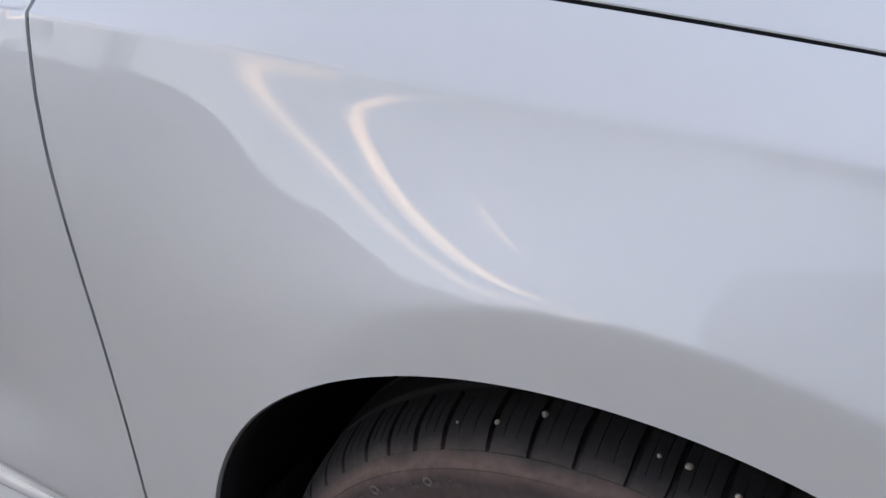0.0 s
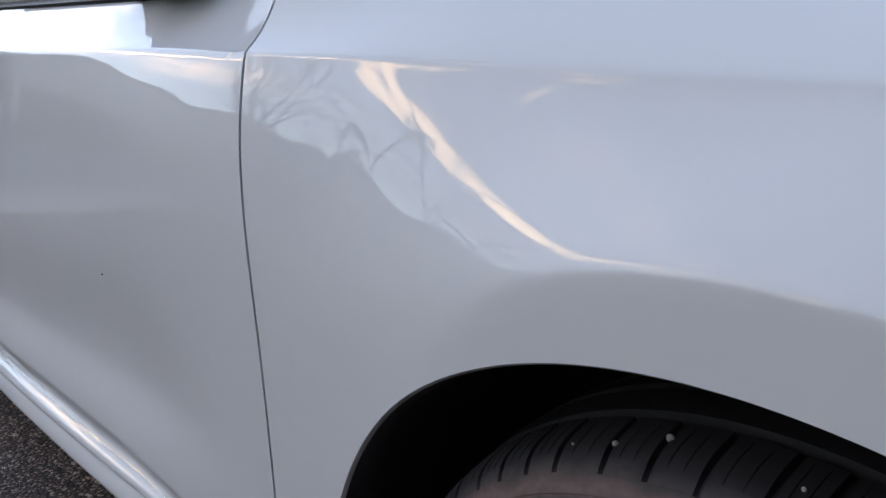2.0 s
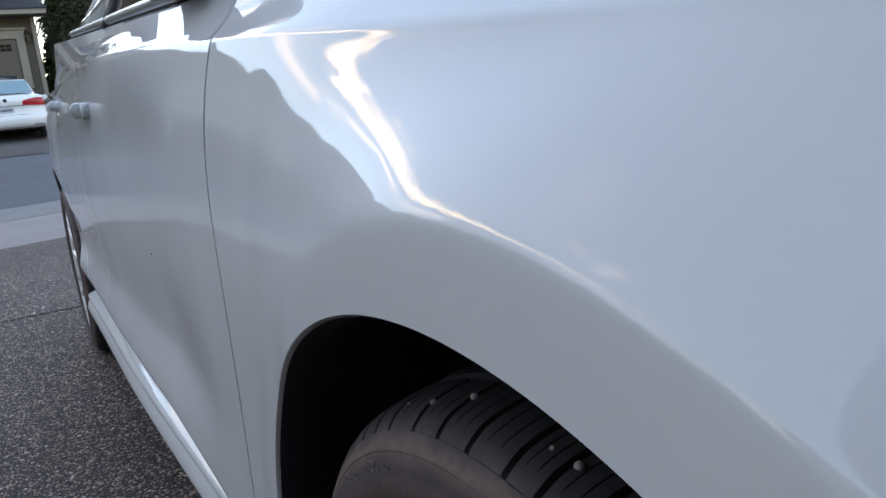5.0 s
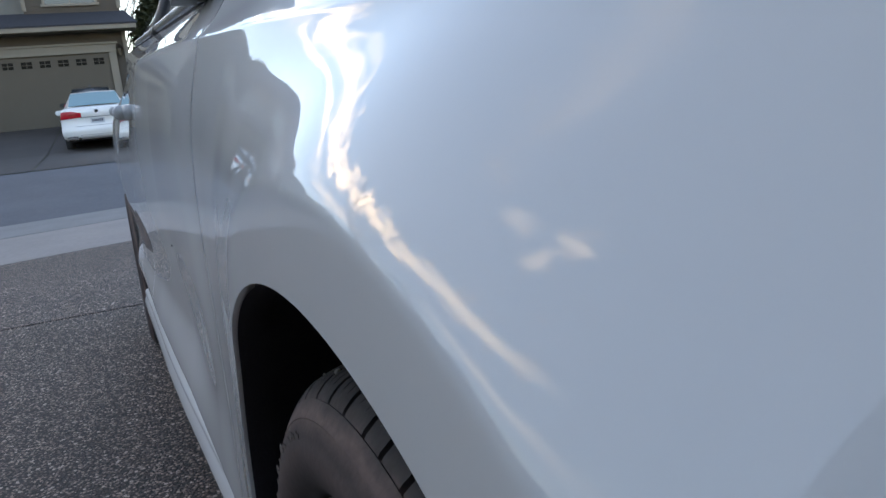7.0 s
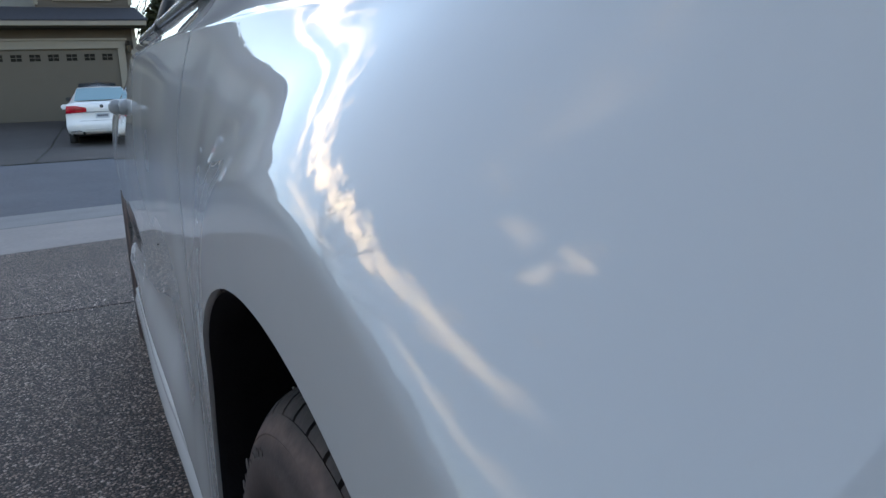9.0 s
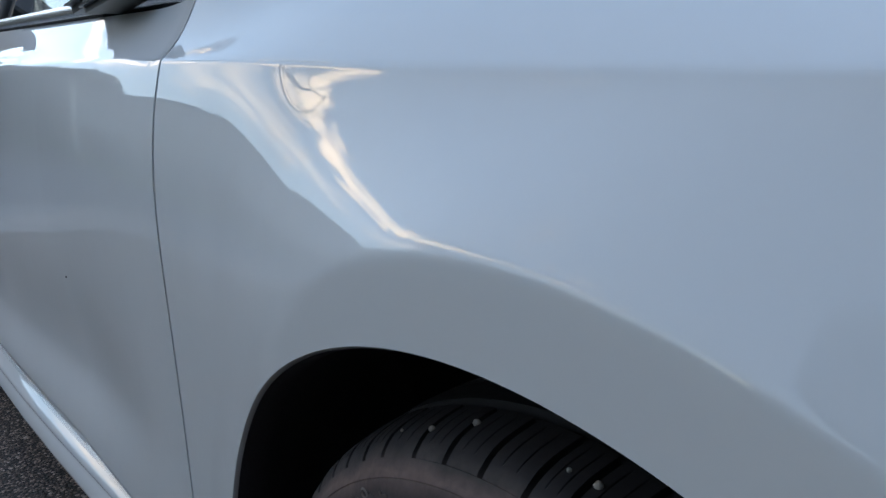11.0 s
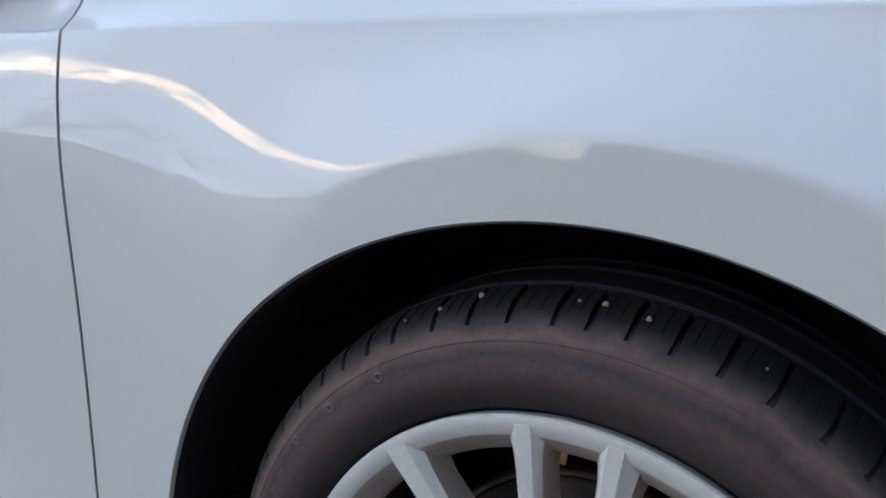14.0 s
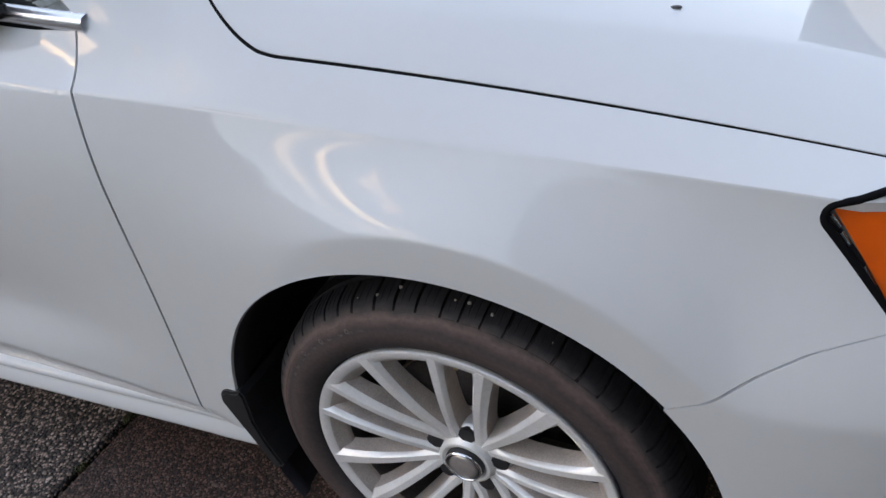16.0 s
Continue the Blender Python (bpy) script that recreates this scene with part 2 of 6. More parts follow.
def grid(name, p, mat, parent=None, label="", loop=False, skirt=None, flip=False):
    """A smooth sheet from an array of points (rows, columns, 3); skirt: a turned-in edge all round."""
    p = np.asarray(p, float)
    if skirt is not None:
        p = np.pad(p, ((1, 1), (1, 1), (0, 0)), mode="edge")
        for sl in (np.s_[0, :], np.s_[-1, :], np.s_[:, 0], np.s_[:, -1]):
            p[sl] = p[sl] + np.array(skirt)
        for cx, cy in ((0, 0), (0, -1), (-1, 0), (-1, -1)):
            p[cx, cy] = p[1 if cx == 0 else -2, 1 if cy == 0 else -2] + np.array(skirt)
    nu, nv = p.shape[:2]
    i = np.arange(nu * nv).reshape(nu, nv)
    if loop:
        i = np.vstack([i, i[:1]])
    q = np.stack([i[:-1, :-1], i[1:, :-1], i[1:, 1:], i[:-1, 1:]], -1).reshape(-1, 4)
    if flip:
        q = q[:, ::-1]
    ob = mesh_object(name, p.reshape(-1, 3), q.tolist(), mat, parent, label)
    if skirt is not None:
        ob.data.set_sharp_from_angle(angle=radians(50))
    return ob


def box(bm, x0, x1, y0, y1, z0, z1, bevel=0.0):
    vs = bmesh.ops.create_cube(bm, size=1.0)["verts"]
    bmesh.ops.scale(bm, vec=(x1 - x0, y1 - y0, z1 - z0), verts=vs)
    bmesh.ops.translate(bm, vec=((x0 + x1) / 2, (y0 + y1) / 2, (z0 + z1) / 2), verts=vs)
    if bevel:
        es = list({e for v in vs for e in v.link_edges})
        bmesh.ops.bevel(bm, geom=es, offset=bevel, segments=2, affect="EDGES")
    return bm


def box_part(name, x0, x1, y0, y1, z0, z1, mat, parent, label="", bevel=0.0):
    return part(name, box(bmesh.new(), x0, x1, y0, y1, z0, z1, bevel), mat, parent, label)


def root(name, label, category, place=(0, 0, 0), rz=0.0, group=""):
    ob = new(name)
    ob.matrix_world = pose(*place, 0, 0, rz)
    return tagged(ob, label, category, group)


def tube(name, pts, r, mat, parent, label="", n=10):
    """A round bar along a line of points."""
    pts = [Vector(p) for p in pts]
    rings = []
    for k, p in enumerate(pts):
        d = (pts[min(k + 1, len(pts) - 1)] - pts[max(k - 1, 0)]).normalized()
        a = d.orthogonal().normalized() if k == 0 else (a0 - d * a0.dot(d)).normalized()
        a0, b = a, d.cross(a)
        rr = r[k] if isinstance(r, (list, tuple)) else r
        rings.append([p + (a * math.cos(t) + b * math.sin(t)) * rr for t in np.linspace(0, 2 * math.pi, n, endpoint=False)])
    verts = [v for ring in rings for v in ring]
    faces = [(k * n + j, k * n + (j + 1) % n, (k + 1) * n + (j + 1) % n, (k + 1) * n + j) for k in range(len(rings) - 1) for j in range(n)]
    faces += [tuple(range(n))[::-1], tuple((len(rings) - 1) * n + j for j in range(n))]
    return mesh_object(name, verts, faces, mat, parent, label)


# ---- the car's side as one smooth surface: y (inwards) over x (forwards) and z (up) ----
HUB_Z, WHEELBASE, HALF = 0.334, 2.79, 0.90


def sstep(a, b, v):
    t = np.clip((v - a) / (b - a), 0, 1)
    return t * t * (3 - 2 * t)


def smax(a, b, k):
    return 0.5 * (a + b + np.sqrt((a - b) ** 2 + k * k))


def crease_z(x):
    x = np.maximum(x, -1.8) + 0.0
    return 0.858 - 0.0965 * x - 0.0142 * x * x - 0.003 * np.exp(-((x + 0.07) / 0.17) ** 2)


# shape of the front fender at stations along the car: how the side falls away below the crease (FALL at the crease,
# BELLY half way down), and small shifts in mm of the widest line, of the crease and of the shallow cove under it
STATION = np.array([-0.95, -0.62, -0.50, -0.40, -0.30, -0.20, -0.10, 0.0, 0.10, 0.20, 0.30, 0.45])
FALL = np.array([3.1, 4.02, 3.32, 2.66, 1.87, 1.08, 0.85, 0.74, 0.98, 0.69, 0.46, 0.13])
BELLY = np.array([-0.4, -1.15, -0.43, 0.32, 1.11, 1.50, 1.37, 1.45, 1.17, 1.39, 1.72, 1.92])
WIDE_MM = np.array([-0.3, -0.40, -0.34, -0.21, 0.14, 0.91, 1.91, 1.77, 1.14, 0.18, -0.44, -0.90])
CREASE_MM = np.array([0.5, 0.54, 0.31, 0.09, -0.09, -0.27, -0.38, -0.65, -0.57, -0.36, -0.15, 0.06])
COVE_MM = np.array([0.8, 1.39, 1.23, 1.04, 1.15, 1.62, 2.66, 3.27, 2.76, 1.75, 0.72, -0.27])


def along(x, v):
    """A smooth curve through the values at the stations."""
    m = np.gradient(v, STATION)
    x = np.clip(x, STATION[0], STATION[-1])
    i = np.clip(np.searchsorted(STATION, x) - 1, 0, len(STATION) - 2)
    h = STATION[i + 1] - STATION[i]
    t = (x - STATION[i]) / h
    return (2 * t ** 3 - 3 * t ** 2 + 1) * v[i] + (t ** 3 - 2 * t ** 2 + t) * h * m[i] + (3 * t ** 2 - 2 * t ** 3) * v[i + 1] + (t ** 3 - t ** 2) * h * m[i + 1]


def crease_y(x):
    return 0.001 * along(x, CREASE_MM) - 0.022 + 0.5 * ((0.0797 + 0.0602 * x) + np.sqrt((0.0797 + 0.0602 * x) ** 2 + 0.0008)) + 0.8 * np.clip(x - 0.42, 0, 1) ** 2 + 0.02 * np.clip(-2.2 - x, 0, 9) ** 2 + 0.028 * sstep(-1.1, -1.9, x)


def hood_y(x):
    return 0.1273 + 0.0854 * x - 0.0213 * x * x


def hood_z(x):
    return 0.9008 - 0.1458 * x - 0.0536 * x * x


def belt_z(x):
    return 0.914 - 0.09 * x + 0.0 * x


def gap_x(z):
    u = z - 0.6
    return -0.4800 + 0.0121 * u - 0.1714 * u * u - 0.3084 * u ** 3


def gap_full(z):
    """The front door gap, on up past the crease to the foot of the pillar."""
    return np.where(z < 0.903, gap_x(np.minimum(z, 0.903)), gap_x(0.903) - 0.04 * (z - 0.903) - 1.3 * np.clip(z - 0.983, 0, 1))


def lip_r(th):
    return 0.3832 - 0.0065 * np.cos(th) + 0.0041 * np.sin(3 * th)


PLAN_X = np.arange(-4.2, 1.0, 0.005)
PLAN_Y = np.interp(PLAN_X, [-4.2, -3.7, -3.2, -2.8, -2.1, -1.5, -1.2, -0.906, -0.6, -0.47, -0.37, -0.3, -0.2, -0.1, 0.0, 0.1, 0.2, 0.3, 0.38, 0.46, 0.54, 0.62, 0.72, 1.0],
                   [0.12, 0.03, -0.045, -0.056, -0.044, -0.038, -0.030, -0.020, -0.0095, -0.0060, -0.0085, -0.0118, -0.0158, -0.0165, -0.0150, -0.0116, -0.0080, -0.0055, -0.003, 0.006, 0.026, 0.060, 0.13, 0.5])
PLAN_Y = np.convolve(np.pad(PLAN_Y, 30, mode="edge"), np.exp(-(np.arange(-30, 31) / 9.0) ** 2 / 2) / np.exp(-(np.arange(-30, 31) / 9.0) ** 2 / 2).sum(), "valid")


def plan_y(x):
    """The widest line of the side, seen from above."""
    return np.interp(x, PLAN_X, PLAN_Y) + 0.001 * along(x, WIDE_MM)


def fold_z(x):
    """Height of the fold along the foot of the doors."""
    return np.interp(x, [-2.2, -1.3, -0.95, -0.70, -0.54, -0.40], [0.397, 0.383, 0.375, 0.355, 0.337, 0.325])


def low_tuck(x, z):
    """Scallop in the lower doors, a fold below it, then an upright band; it fades out into the wheel arch flare."""
    s = sstep(-0.43, -0.92, x)
    d = fold_z(x) - z
    under = 0.5 * (d + np.sqrt(d * d + 0.000004))
    return s * 0.025 * np.exp(-((z - 0.490) / np.where(z > 0.49, 0.15, 0.078)) ** 2) + sstep(-0.40, -0.48, x) * 0.38 * under


def side_y(x, z):
    x, z = np.asarray(x, float), np.asarray(z, float)
    zc, yc = crease_z(x), crease_y(x)
    ring = np.hypot(x, z - HUB_Z)
    s1 = plan_y(x) + low_tuck(x, z) + 0.0022 * sstep(0.408, 0.452, ring) * sstep(-0.08, -0.25, x) * sstep(-0.62, -0.5, x)
    arch = HUB_Z + np.sqrt(np.clip(0.437 ** 2 - x * x, 0.0004, 1))
    arch_r = HUB_Z + np.sqrt(np.clip(0.437 ** 2 - (x + WHEELBASE) ** 2, 0.0004, 1))
    zf = smax(smax(arch, np.full_like(x, 0.60), 0.03), arch_r, 0.03)
    yf = plan_y(x) + 0.003
    q = (zc - z) / (zc - zf)
    qc = np.clip(q, 0, 1)
    fall, belly = along(x, FALL), along(x, BELLY)
    tail = 3 - fall - belly
    g = fall * (qc - qc ** 2 + qc ** 3 / 3) + belly * (qc ** 2 - 2 * qc ** 3 / 3) + tail * qc ** 3 / 3
    g = np.where(q <= 1, g, 1 + (q - 1) * np.maximum(tail, 0))
    s2 = yc - (yc - yf) * g
    y = smax(s1, s2, 0.0025 + 0.0035 * sstep(-0.2, -0.45, x))
    below = np.clip(zc - z, 0, 1)
    y = y + 0.001 * along(x, COVE_MM) * (1 - np.exp(-below / 0.012)) * np.exp(-below / 0.05)
    y = y + 0.0008 * np.clip(1 - (zc - z) / 0.003, 0, 1) ** 2
    return y


def bow(x):
    """How the shoulder bends above the crease: over 1 it bulges, under 1 it is hollow, as along the doors."""
    return 1.18 - 0.55 * sstep(-0.22, -0.50, x)


def shoulder(x, w):
    """A point above the crease; w = 0 at the crease, 1 at the hood gap or the window line."""
    k = sstep(-0.36, -0.52, x)
    y1, z1 = hood_y(x) * (1 - k) + k * (0.080 - 0.004 * (x + 0.5)), hood_z(np.maximum(x, -0.52)) * (1 - k) + k * belt_z(x)
    y0, z0 = crease_y(x), crease_z(x)
    a = bow(x)
    return np.stack([x, y0 + (y1 - y0) * w, z0 + (z1 - z0) * w * (a + (1 - a) * w)], -1)


# ---- the white car ----
car = root("car", "white four-door saloon parked on the aggregate driveway", "car")
MIRRORED = np.array([1, -1, 1])


def both(name, p, mat, label="", skirt=(0, 0.012, 0)):
    """The same panel on both sides of the car."""
    a = grid(name, p, mat, car, label, skirt=skirt, flip=True)
    q = np.array(p) * MIRRORED + np.array([0, 2 * HALF, 0])
    grid(name, q, mat, car, label, skirt=tuple(np.array(skirt) * MIRRORED) if skirt else None)
    return a


# front fender: a fan round the wheel arch, from the lip out to the door gap, the crease, the lamp and the bumper seam
SEAM_R = np.array([0.36, 0.418, 0.479, 0.53, 0.60, 0.80])
SEAM_T = np.array([41.4, 39.4, 39.2, 38.4, 36.2, 33.0])
LAMP_TIP, LAMP_LOW = np.array([0.402, 0.8050]), np.array([0.521, 0.661])


def seam_angle(r):
    return np.radians(np.interp(r, SEAM_R, SEAM_T))


LAMP_UP, LAMP_ROUND = np.array([0.457, 0.8170]), 0.014


def wedge(apex, low, up, rad):
    """A corner with a rounded tip: unit arms, the length lost on each arm, and the centre of the rounding."""
    a, b = (low - apex) / np.linalg.norm(low - apex), (up - apex) / np.linalg.norm(up - apex)
    half = 0.5 * math.acos(float(a @ b))
    mid = (a + b) / np.linalg.norm(a + b)
    return a, b, rad / math.tan(half), apex + mid * rad / math.sin(half), half


def in_lamp(x, z):
    a, b, cut, mid, half = wedge(LAMP_TIP, LAMP_LOW, LAMP_UP, LAMP_ROUND)
    dx, dz = x - LAMP_TIP[0], z - LAMP_TIP[1]
    inside = (a[0] * dz - a[1] * dx > 0) & (b[0] * dz - b[1] * dx < 0)
    corner = (a[0] * dx + a[1] * dz < cut) & (b[0] * dx + b[1] * dz < cut)
    return inside & ~(corner & (np.hypot(x - mid[0], z - mid[1]) > LAMP_ROUND))


def reach(th, r_max=1.3):
    """How far a ray from the hub goes before it leaves the fender."""
    r = np.linspace(0.36, r_max, 12000)
    bent = th + (seam_angle(r) - np.radians(39)) * (1 - (th - np.radians(39)) / (TH1 - np.radians(39))) ** 10
    x, z = r * np.cos(bent), HUB_Z + r * np.sin(bent)
    out = (z > crease_z(x)) | (x < gap_x(z) + 0.0022) | in_lamp(x, z) | (x > 0.62)
    out |= z < 0.302
    return r[np.argmax(out)]


TH1 = np.radians(184.6)
u = np.linspace(0, 1, 300)
corner_x = float(gap_x(crease_z(-0.5))) + 0.0022
corner_a = math.atan2(crease_z(corner_x) - HUB_Z, corner_x)
corner_b = np.radians(np.linspace(46.0, 53.0, 140))
th_n = np.sort(np.concatenate([np.radians(39) + (TH1 - np.radians(39)) * u, [corner_a - 1e-4, corner_a + 1e-4], corner_b]))
un = (th_n - np.radians(39)) / (TH1 - np.radians(39))
far = np.array([reach(t) for t in th_n])
v = np.concatenate([np.linspace(0, 0.985, 105) ** 1.15, [0.9895, 0.993, 0.9955, 0.9975, 0.999, 1.0]])
lip = lip_r(th_n)
R = lip[:, None] + (far - lip)[:, None] * v[None]
TH = th_n[:, None] + (seam_angle(R) - np.radians(39)) * ((1 - un) ** 10)[:, None]
FX, FZ = R * np.cos(TH), HUB_Z + R * np.sin(TH)
FY = side_y(FX, FZ)
# the lip rolls inwards
roll = np.stack([FX[:, :1], FY[:, :1], FZ[:, :1]], -1)
ringdir = np.stack([np.cos(th_n), 0 * th_n, np.sin(th_n)], -1)[:, None]
roll1 = roll - ringdir * 0.002 + np.array([0, 0.003, 0])
roll2 = roll - ringdir * 0.002 + np.array([0, 0.0055, 0])
fender = np.concatenate([roll2, roll1, np.stack([FX, FY, FZ], -1)], 1)
both("front_fender", fender, PAINT, "white front fender with rolled wheel arch lip", skirt=(0, 0.008, 0))

# fender top: from the crease up to the hood gap and back to the windscreen pillar


def hood_edge(x):
    """Where the hood begins across the car (y), turning inwards at its rounded rear corner."""
    d = np.clip((-0.20 - x) / 0.197, 0, 0.9985)
    turn = -np.log(1 - d) - d * (1 - d) ** 2
    return np.minimum(hood_y(np.maximum(x, -0.235)) + 0.05 * turn, 0.30)


def top_z(x, y):
    w = (y - crease_y(x)) / (hood_y(x) - crease_y(x))
    zc, zh = crease_z(x), hood_z(x)
    wi = np.clip(w, 0, 1)
    a = bow(x)
    z = zc + (zh - zc) * wi * (a + (1 - a) * wi)
    over = np.clip(y - hood_y(x), 0, 2)
    slope = np.minimum(2 - a, 0.9) * (zh - zc) / (hood_y(x) - crease_y(x))
    z = z + slope * 0.16 * (1 - np.exp(-over / 0.16)) + 0.06 * (1 - np.exp(-over / 0.5))
    line = over - (0.082 + 0.16 * x + 0.09 * x * x)             # a pressed line along the hood, flatter inside it
    z = z - 0.05 * (line + np.sqrt(line * line + 0.00001)) * sstep(-0.30, -0.12, x)
    return z + 1.1 * np.clip(-0.36 - x, 0, 1) ** 1.5 * sstep(0.05, 0.2, y)


xs = np.linspace(-0.484, 0.47, 160)
vv = np.concatenate([[0, 0.012, 0.025, 0.04, 0.055], np.linspace(0.075, 1, 35)])
edge = hood_edge(xs)
TX = np.repeat(xs[:, None], 40, 1)
TY = crease_y(xs)[:, None] + 0.0016 + (edge - 0.0038 - crease_y(xs))[:, None] * vv[None]
for _ in range(4):
    back, front = np.clip(gap_full(top_z(TX, TY)) + 0.0022, -0.545, -0.47), np.clip(0.441 + 3.0 * (TY - 0.0865), 0.40, 0.70)
    TX = xs[:, None] + (back + 0.484) * sstep(-0.395, -0.484, xs)[:, None] + (front - 0.47) * sstep(0.30, 0.47, xs)[:, None]
    side = crease_y(TX) + 0.0008
    rim_y = hood_edge(np.where(xs[:, None] > 0.2, TX, xs[:, None])) - 0.0029
    TY = side + (rim_y - side) * vv[None]
TZ = top_z(TX, TY)
TZ = TZ - (TZ[:, :1] - crease_z(TX[:, :1])) * np.clip(1 - (TY - TY[:, :1]) / 0.004, 0, 1) ** 2
both("fender_top", np.stack([TX, TY, TZ], -1), PAINT, "white shoulder of the front fender", skirt=(0, 0.003, -0.012))

# hood
xs = np.concatenate([np.linspace(-0.396, -0.22, 70), np.linspace(-0.215, 0.62, 90)])
vv = np.linspace(0, 1, 110) ** 1.4
e = hood_edge(xs) + 0.0018
HX = np.repeat(xs[:, None], 110, 1)
HY = e[:, None] + (HALF - e)[:, None] * vv[None]
HZ = top_z(HX, HY)
hood_half = np.stack([HX, HY, HZ], -1)
hood_all = np.concatenate([hood_half, (hood_half * MIRRORED + np.array([0, 2 * HALF, 0]))[:, ::-1][:, 1:]], 1)
grid("hood", hood_all, PAINT, car, "white hood", skirt=(0, 0.0, -0.015), flip=True)

# front bumper corner, below the seam
th = np.linspace(0, 1, 120)
rows = []
for k in np.linspace(0, 1, 70):
    r = 0.372 + 0.30 * k
    t0, t1 = np.radians(-28.0), seam_angle(r) - 0.0035 / r
    t = t0 + (t1 - t0) * th
    rr = lip_r(t) - 0.004 + 0.30 * k
    x, z = rr * np.cos(t), np.clip(HUB_Z + rr * np.sin(t), 0.17, 1)
    rows.append(np.stack([x, side_y(x, z), z], -1))
both("front_bumper", np.array(rows).transpose(1, 0, 2), PAINT, "white front bumper corner", skirt=(0, 0.012, 0))
nose = []
for z, dx in ((0.17, 0.86), (0.3, 0.9), (0.45, 0.92), (0.6, 0.90), (0.66, 0.88)):
    y = np.linspace(side_y(0.62, z) + 0.01, 2 * HALF - side_y(0.62, z) - 0.01, 40)
    s = (y - HALF) / (HALF - y[0])
    nose.append(np.stack([0.6 + (dx - 0.6) * (1 - np.abs(s) ** 2.6), y, np.full_like(y, z)], -1))
grid("front_bumper", np.array(nose), PAINT, car, "white front bumper", flip=True)
grille = []
for z, dx in ((0.665, 0.875), (0.72, 0.86), (0.78, 0.82), (0.80, 0.70)):
    y = np.linspace(0.35, 2 * HALF - 0.35, 30)
    s = (y - HALF) / 0.62
    grille.append(np.stack([0.6 + (dx - 0.6) * (1 - np.abs(s) ** 2.6), y, np.full_like(y, z)], -1))
grid("grille", np.array(grille), PLASTIC, car, "black front grille", flip=True)

# headlamp: dark rim, bright bowl, amber reflector and clear cover
for side in (0, 1):
    def flip(p, side=side):
        p = np.asarray(p, float)
        return p * MIRRORED + np.array([0, 2 * HALF, 0]) if side else p

    def outline(t, apex, low, up, rad, far=0.19):
        """A rounded corner: t from -1 (far down the lower arm) through the tip (0) to 1 (far along the upper arm)."""
        a, b, cut, mid, half = wedge(apex, low, up, rad)
        if abs(t) > 0.2:
            d = cut + (abs(t) - 0.2) / 0.8 * far
            return apex + (a if t < 0 else b) * d
        m = (apex - mid) / np.linalg.norm(apex - mid)
        turn = (math.pi / 2 - half) * t / 0.2
        return mid + rad * (m * math.cos(turn) + np.array([m[1], -m[0]]) * math.sin(turn))

    def skin(p, inset):
        """Onto the car's side, or its shoulder where it lies above the crease."""
        x, z = p
        over = max(0.0, z - float(crease_z(x)))
        return np.array([x, float(side_y(x, min(z, float(crease_z(x))))) + inset + 1.5 * over, z])

    CORNER = (LAMP_TIP, LAMP_LOW, LAMP_UP, LAMP_ROUND)
    INNER = (LAMP_TIP + np.array([0.004, 0.0]), LAMP_LOW + np.array([0.004, 0.0]), LAMP_UP + np.array([0.002, -0.004]), 0.009)
    ORANGE = (np.array([0.4180, 0.8045]), np.array([0.4640, 0.736]), np.array([0.4580, 0.8068]), 0.003)

    def pane(shape, inset, n=30, far=0.19):
        rows = []
        for t in np.linspace(0.0, 1.0, n):
            lo, hi = outline(-t, *shape, far), outline(t, *shape, far)
            rows.append([skin(lo + (hi - lo) * b, inset) for b in np.linspace(0, 1, 14)])
        return flip(rows)

    lamp = grid("headlight", pane(CORNER, 0.034), PLASTIC, car, "clear headlight with amber side reflector in a black rim", flip=not side)
    rim_pts = [skin(outline(t, *CORNER), 0.0015) for t in np.concatenate([np.linspace(-1, -0.2, 12), np.linspace(-0.18, 0.18, 13), np.linspace(0.2, 1, 12)])]
    tube("rim", flip(rim_pts), 0.0040, SEAM, lamp, "thick black rubber rim", n=12)
    grid("bowl", pane(INNER, 0.020), BOWL, lamp, "grey reflector bowl", flip=not side)
    grid("reflector", pane(ORANGE, 0.010, far=0.15), AMBER, lamp, "amber side reflector", flip=not side)
    for x0, z0, dx, dz, w in ((0.4175, 0.7990, 0.007, 0.001, 0.0035), (0.4205, 0.7925, 0.010, -0.003, 0.0045), (0.4275, 0.7835, 0.010, -0.011, 0.0050), (0.437, 0.767, 0.009, -0.012, 0.0040), (0.458, 0.735, 0.012, -0.018, 0.0050)):
        d = np.array([dx, dz]) / math.hypot(dx, dz)
        q = np.array([-d[1], d[0]]) * w / 2
        o = np.array([x0 - 0.009 + 0.10 * (0.80 - z0), z0 + 0.006])
        strip = [[skin(o + np.array([dx, dz]) * k + q * c, 0.016 - 0.003 * (1 - abs(c))) for c in (-1, 0, 1)] for k in (0, 0.5, 1)]
        grid("facet", flip(strip), CHROME, lamp, "bright reflector facet", flip=bool(side))
    grid("cover", pane(CORNER, 0.003), CLEAR, lamp, "clear lamp cover", flip=not side)

# doors, sill, rear quarter
DOOR_LOW, REAR_GAP, DOOR_END = 0.301, -1.72, -2.52


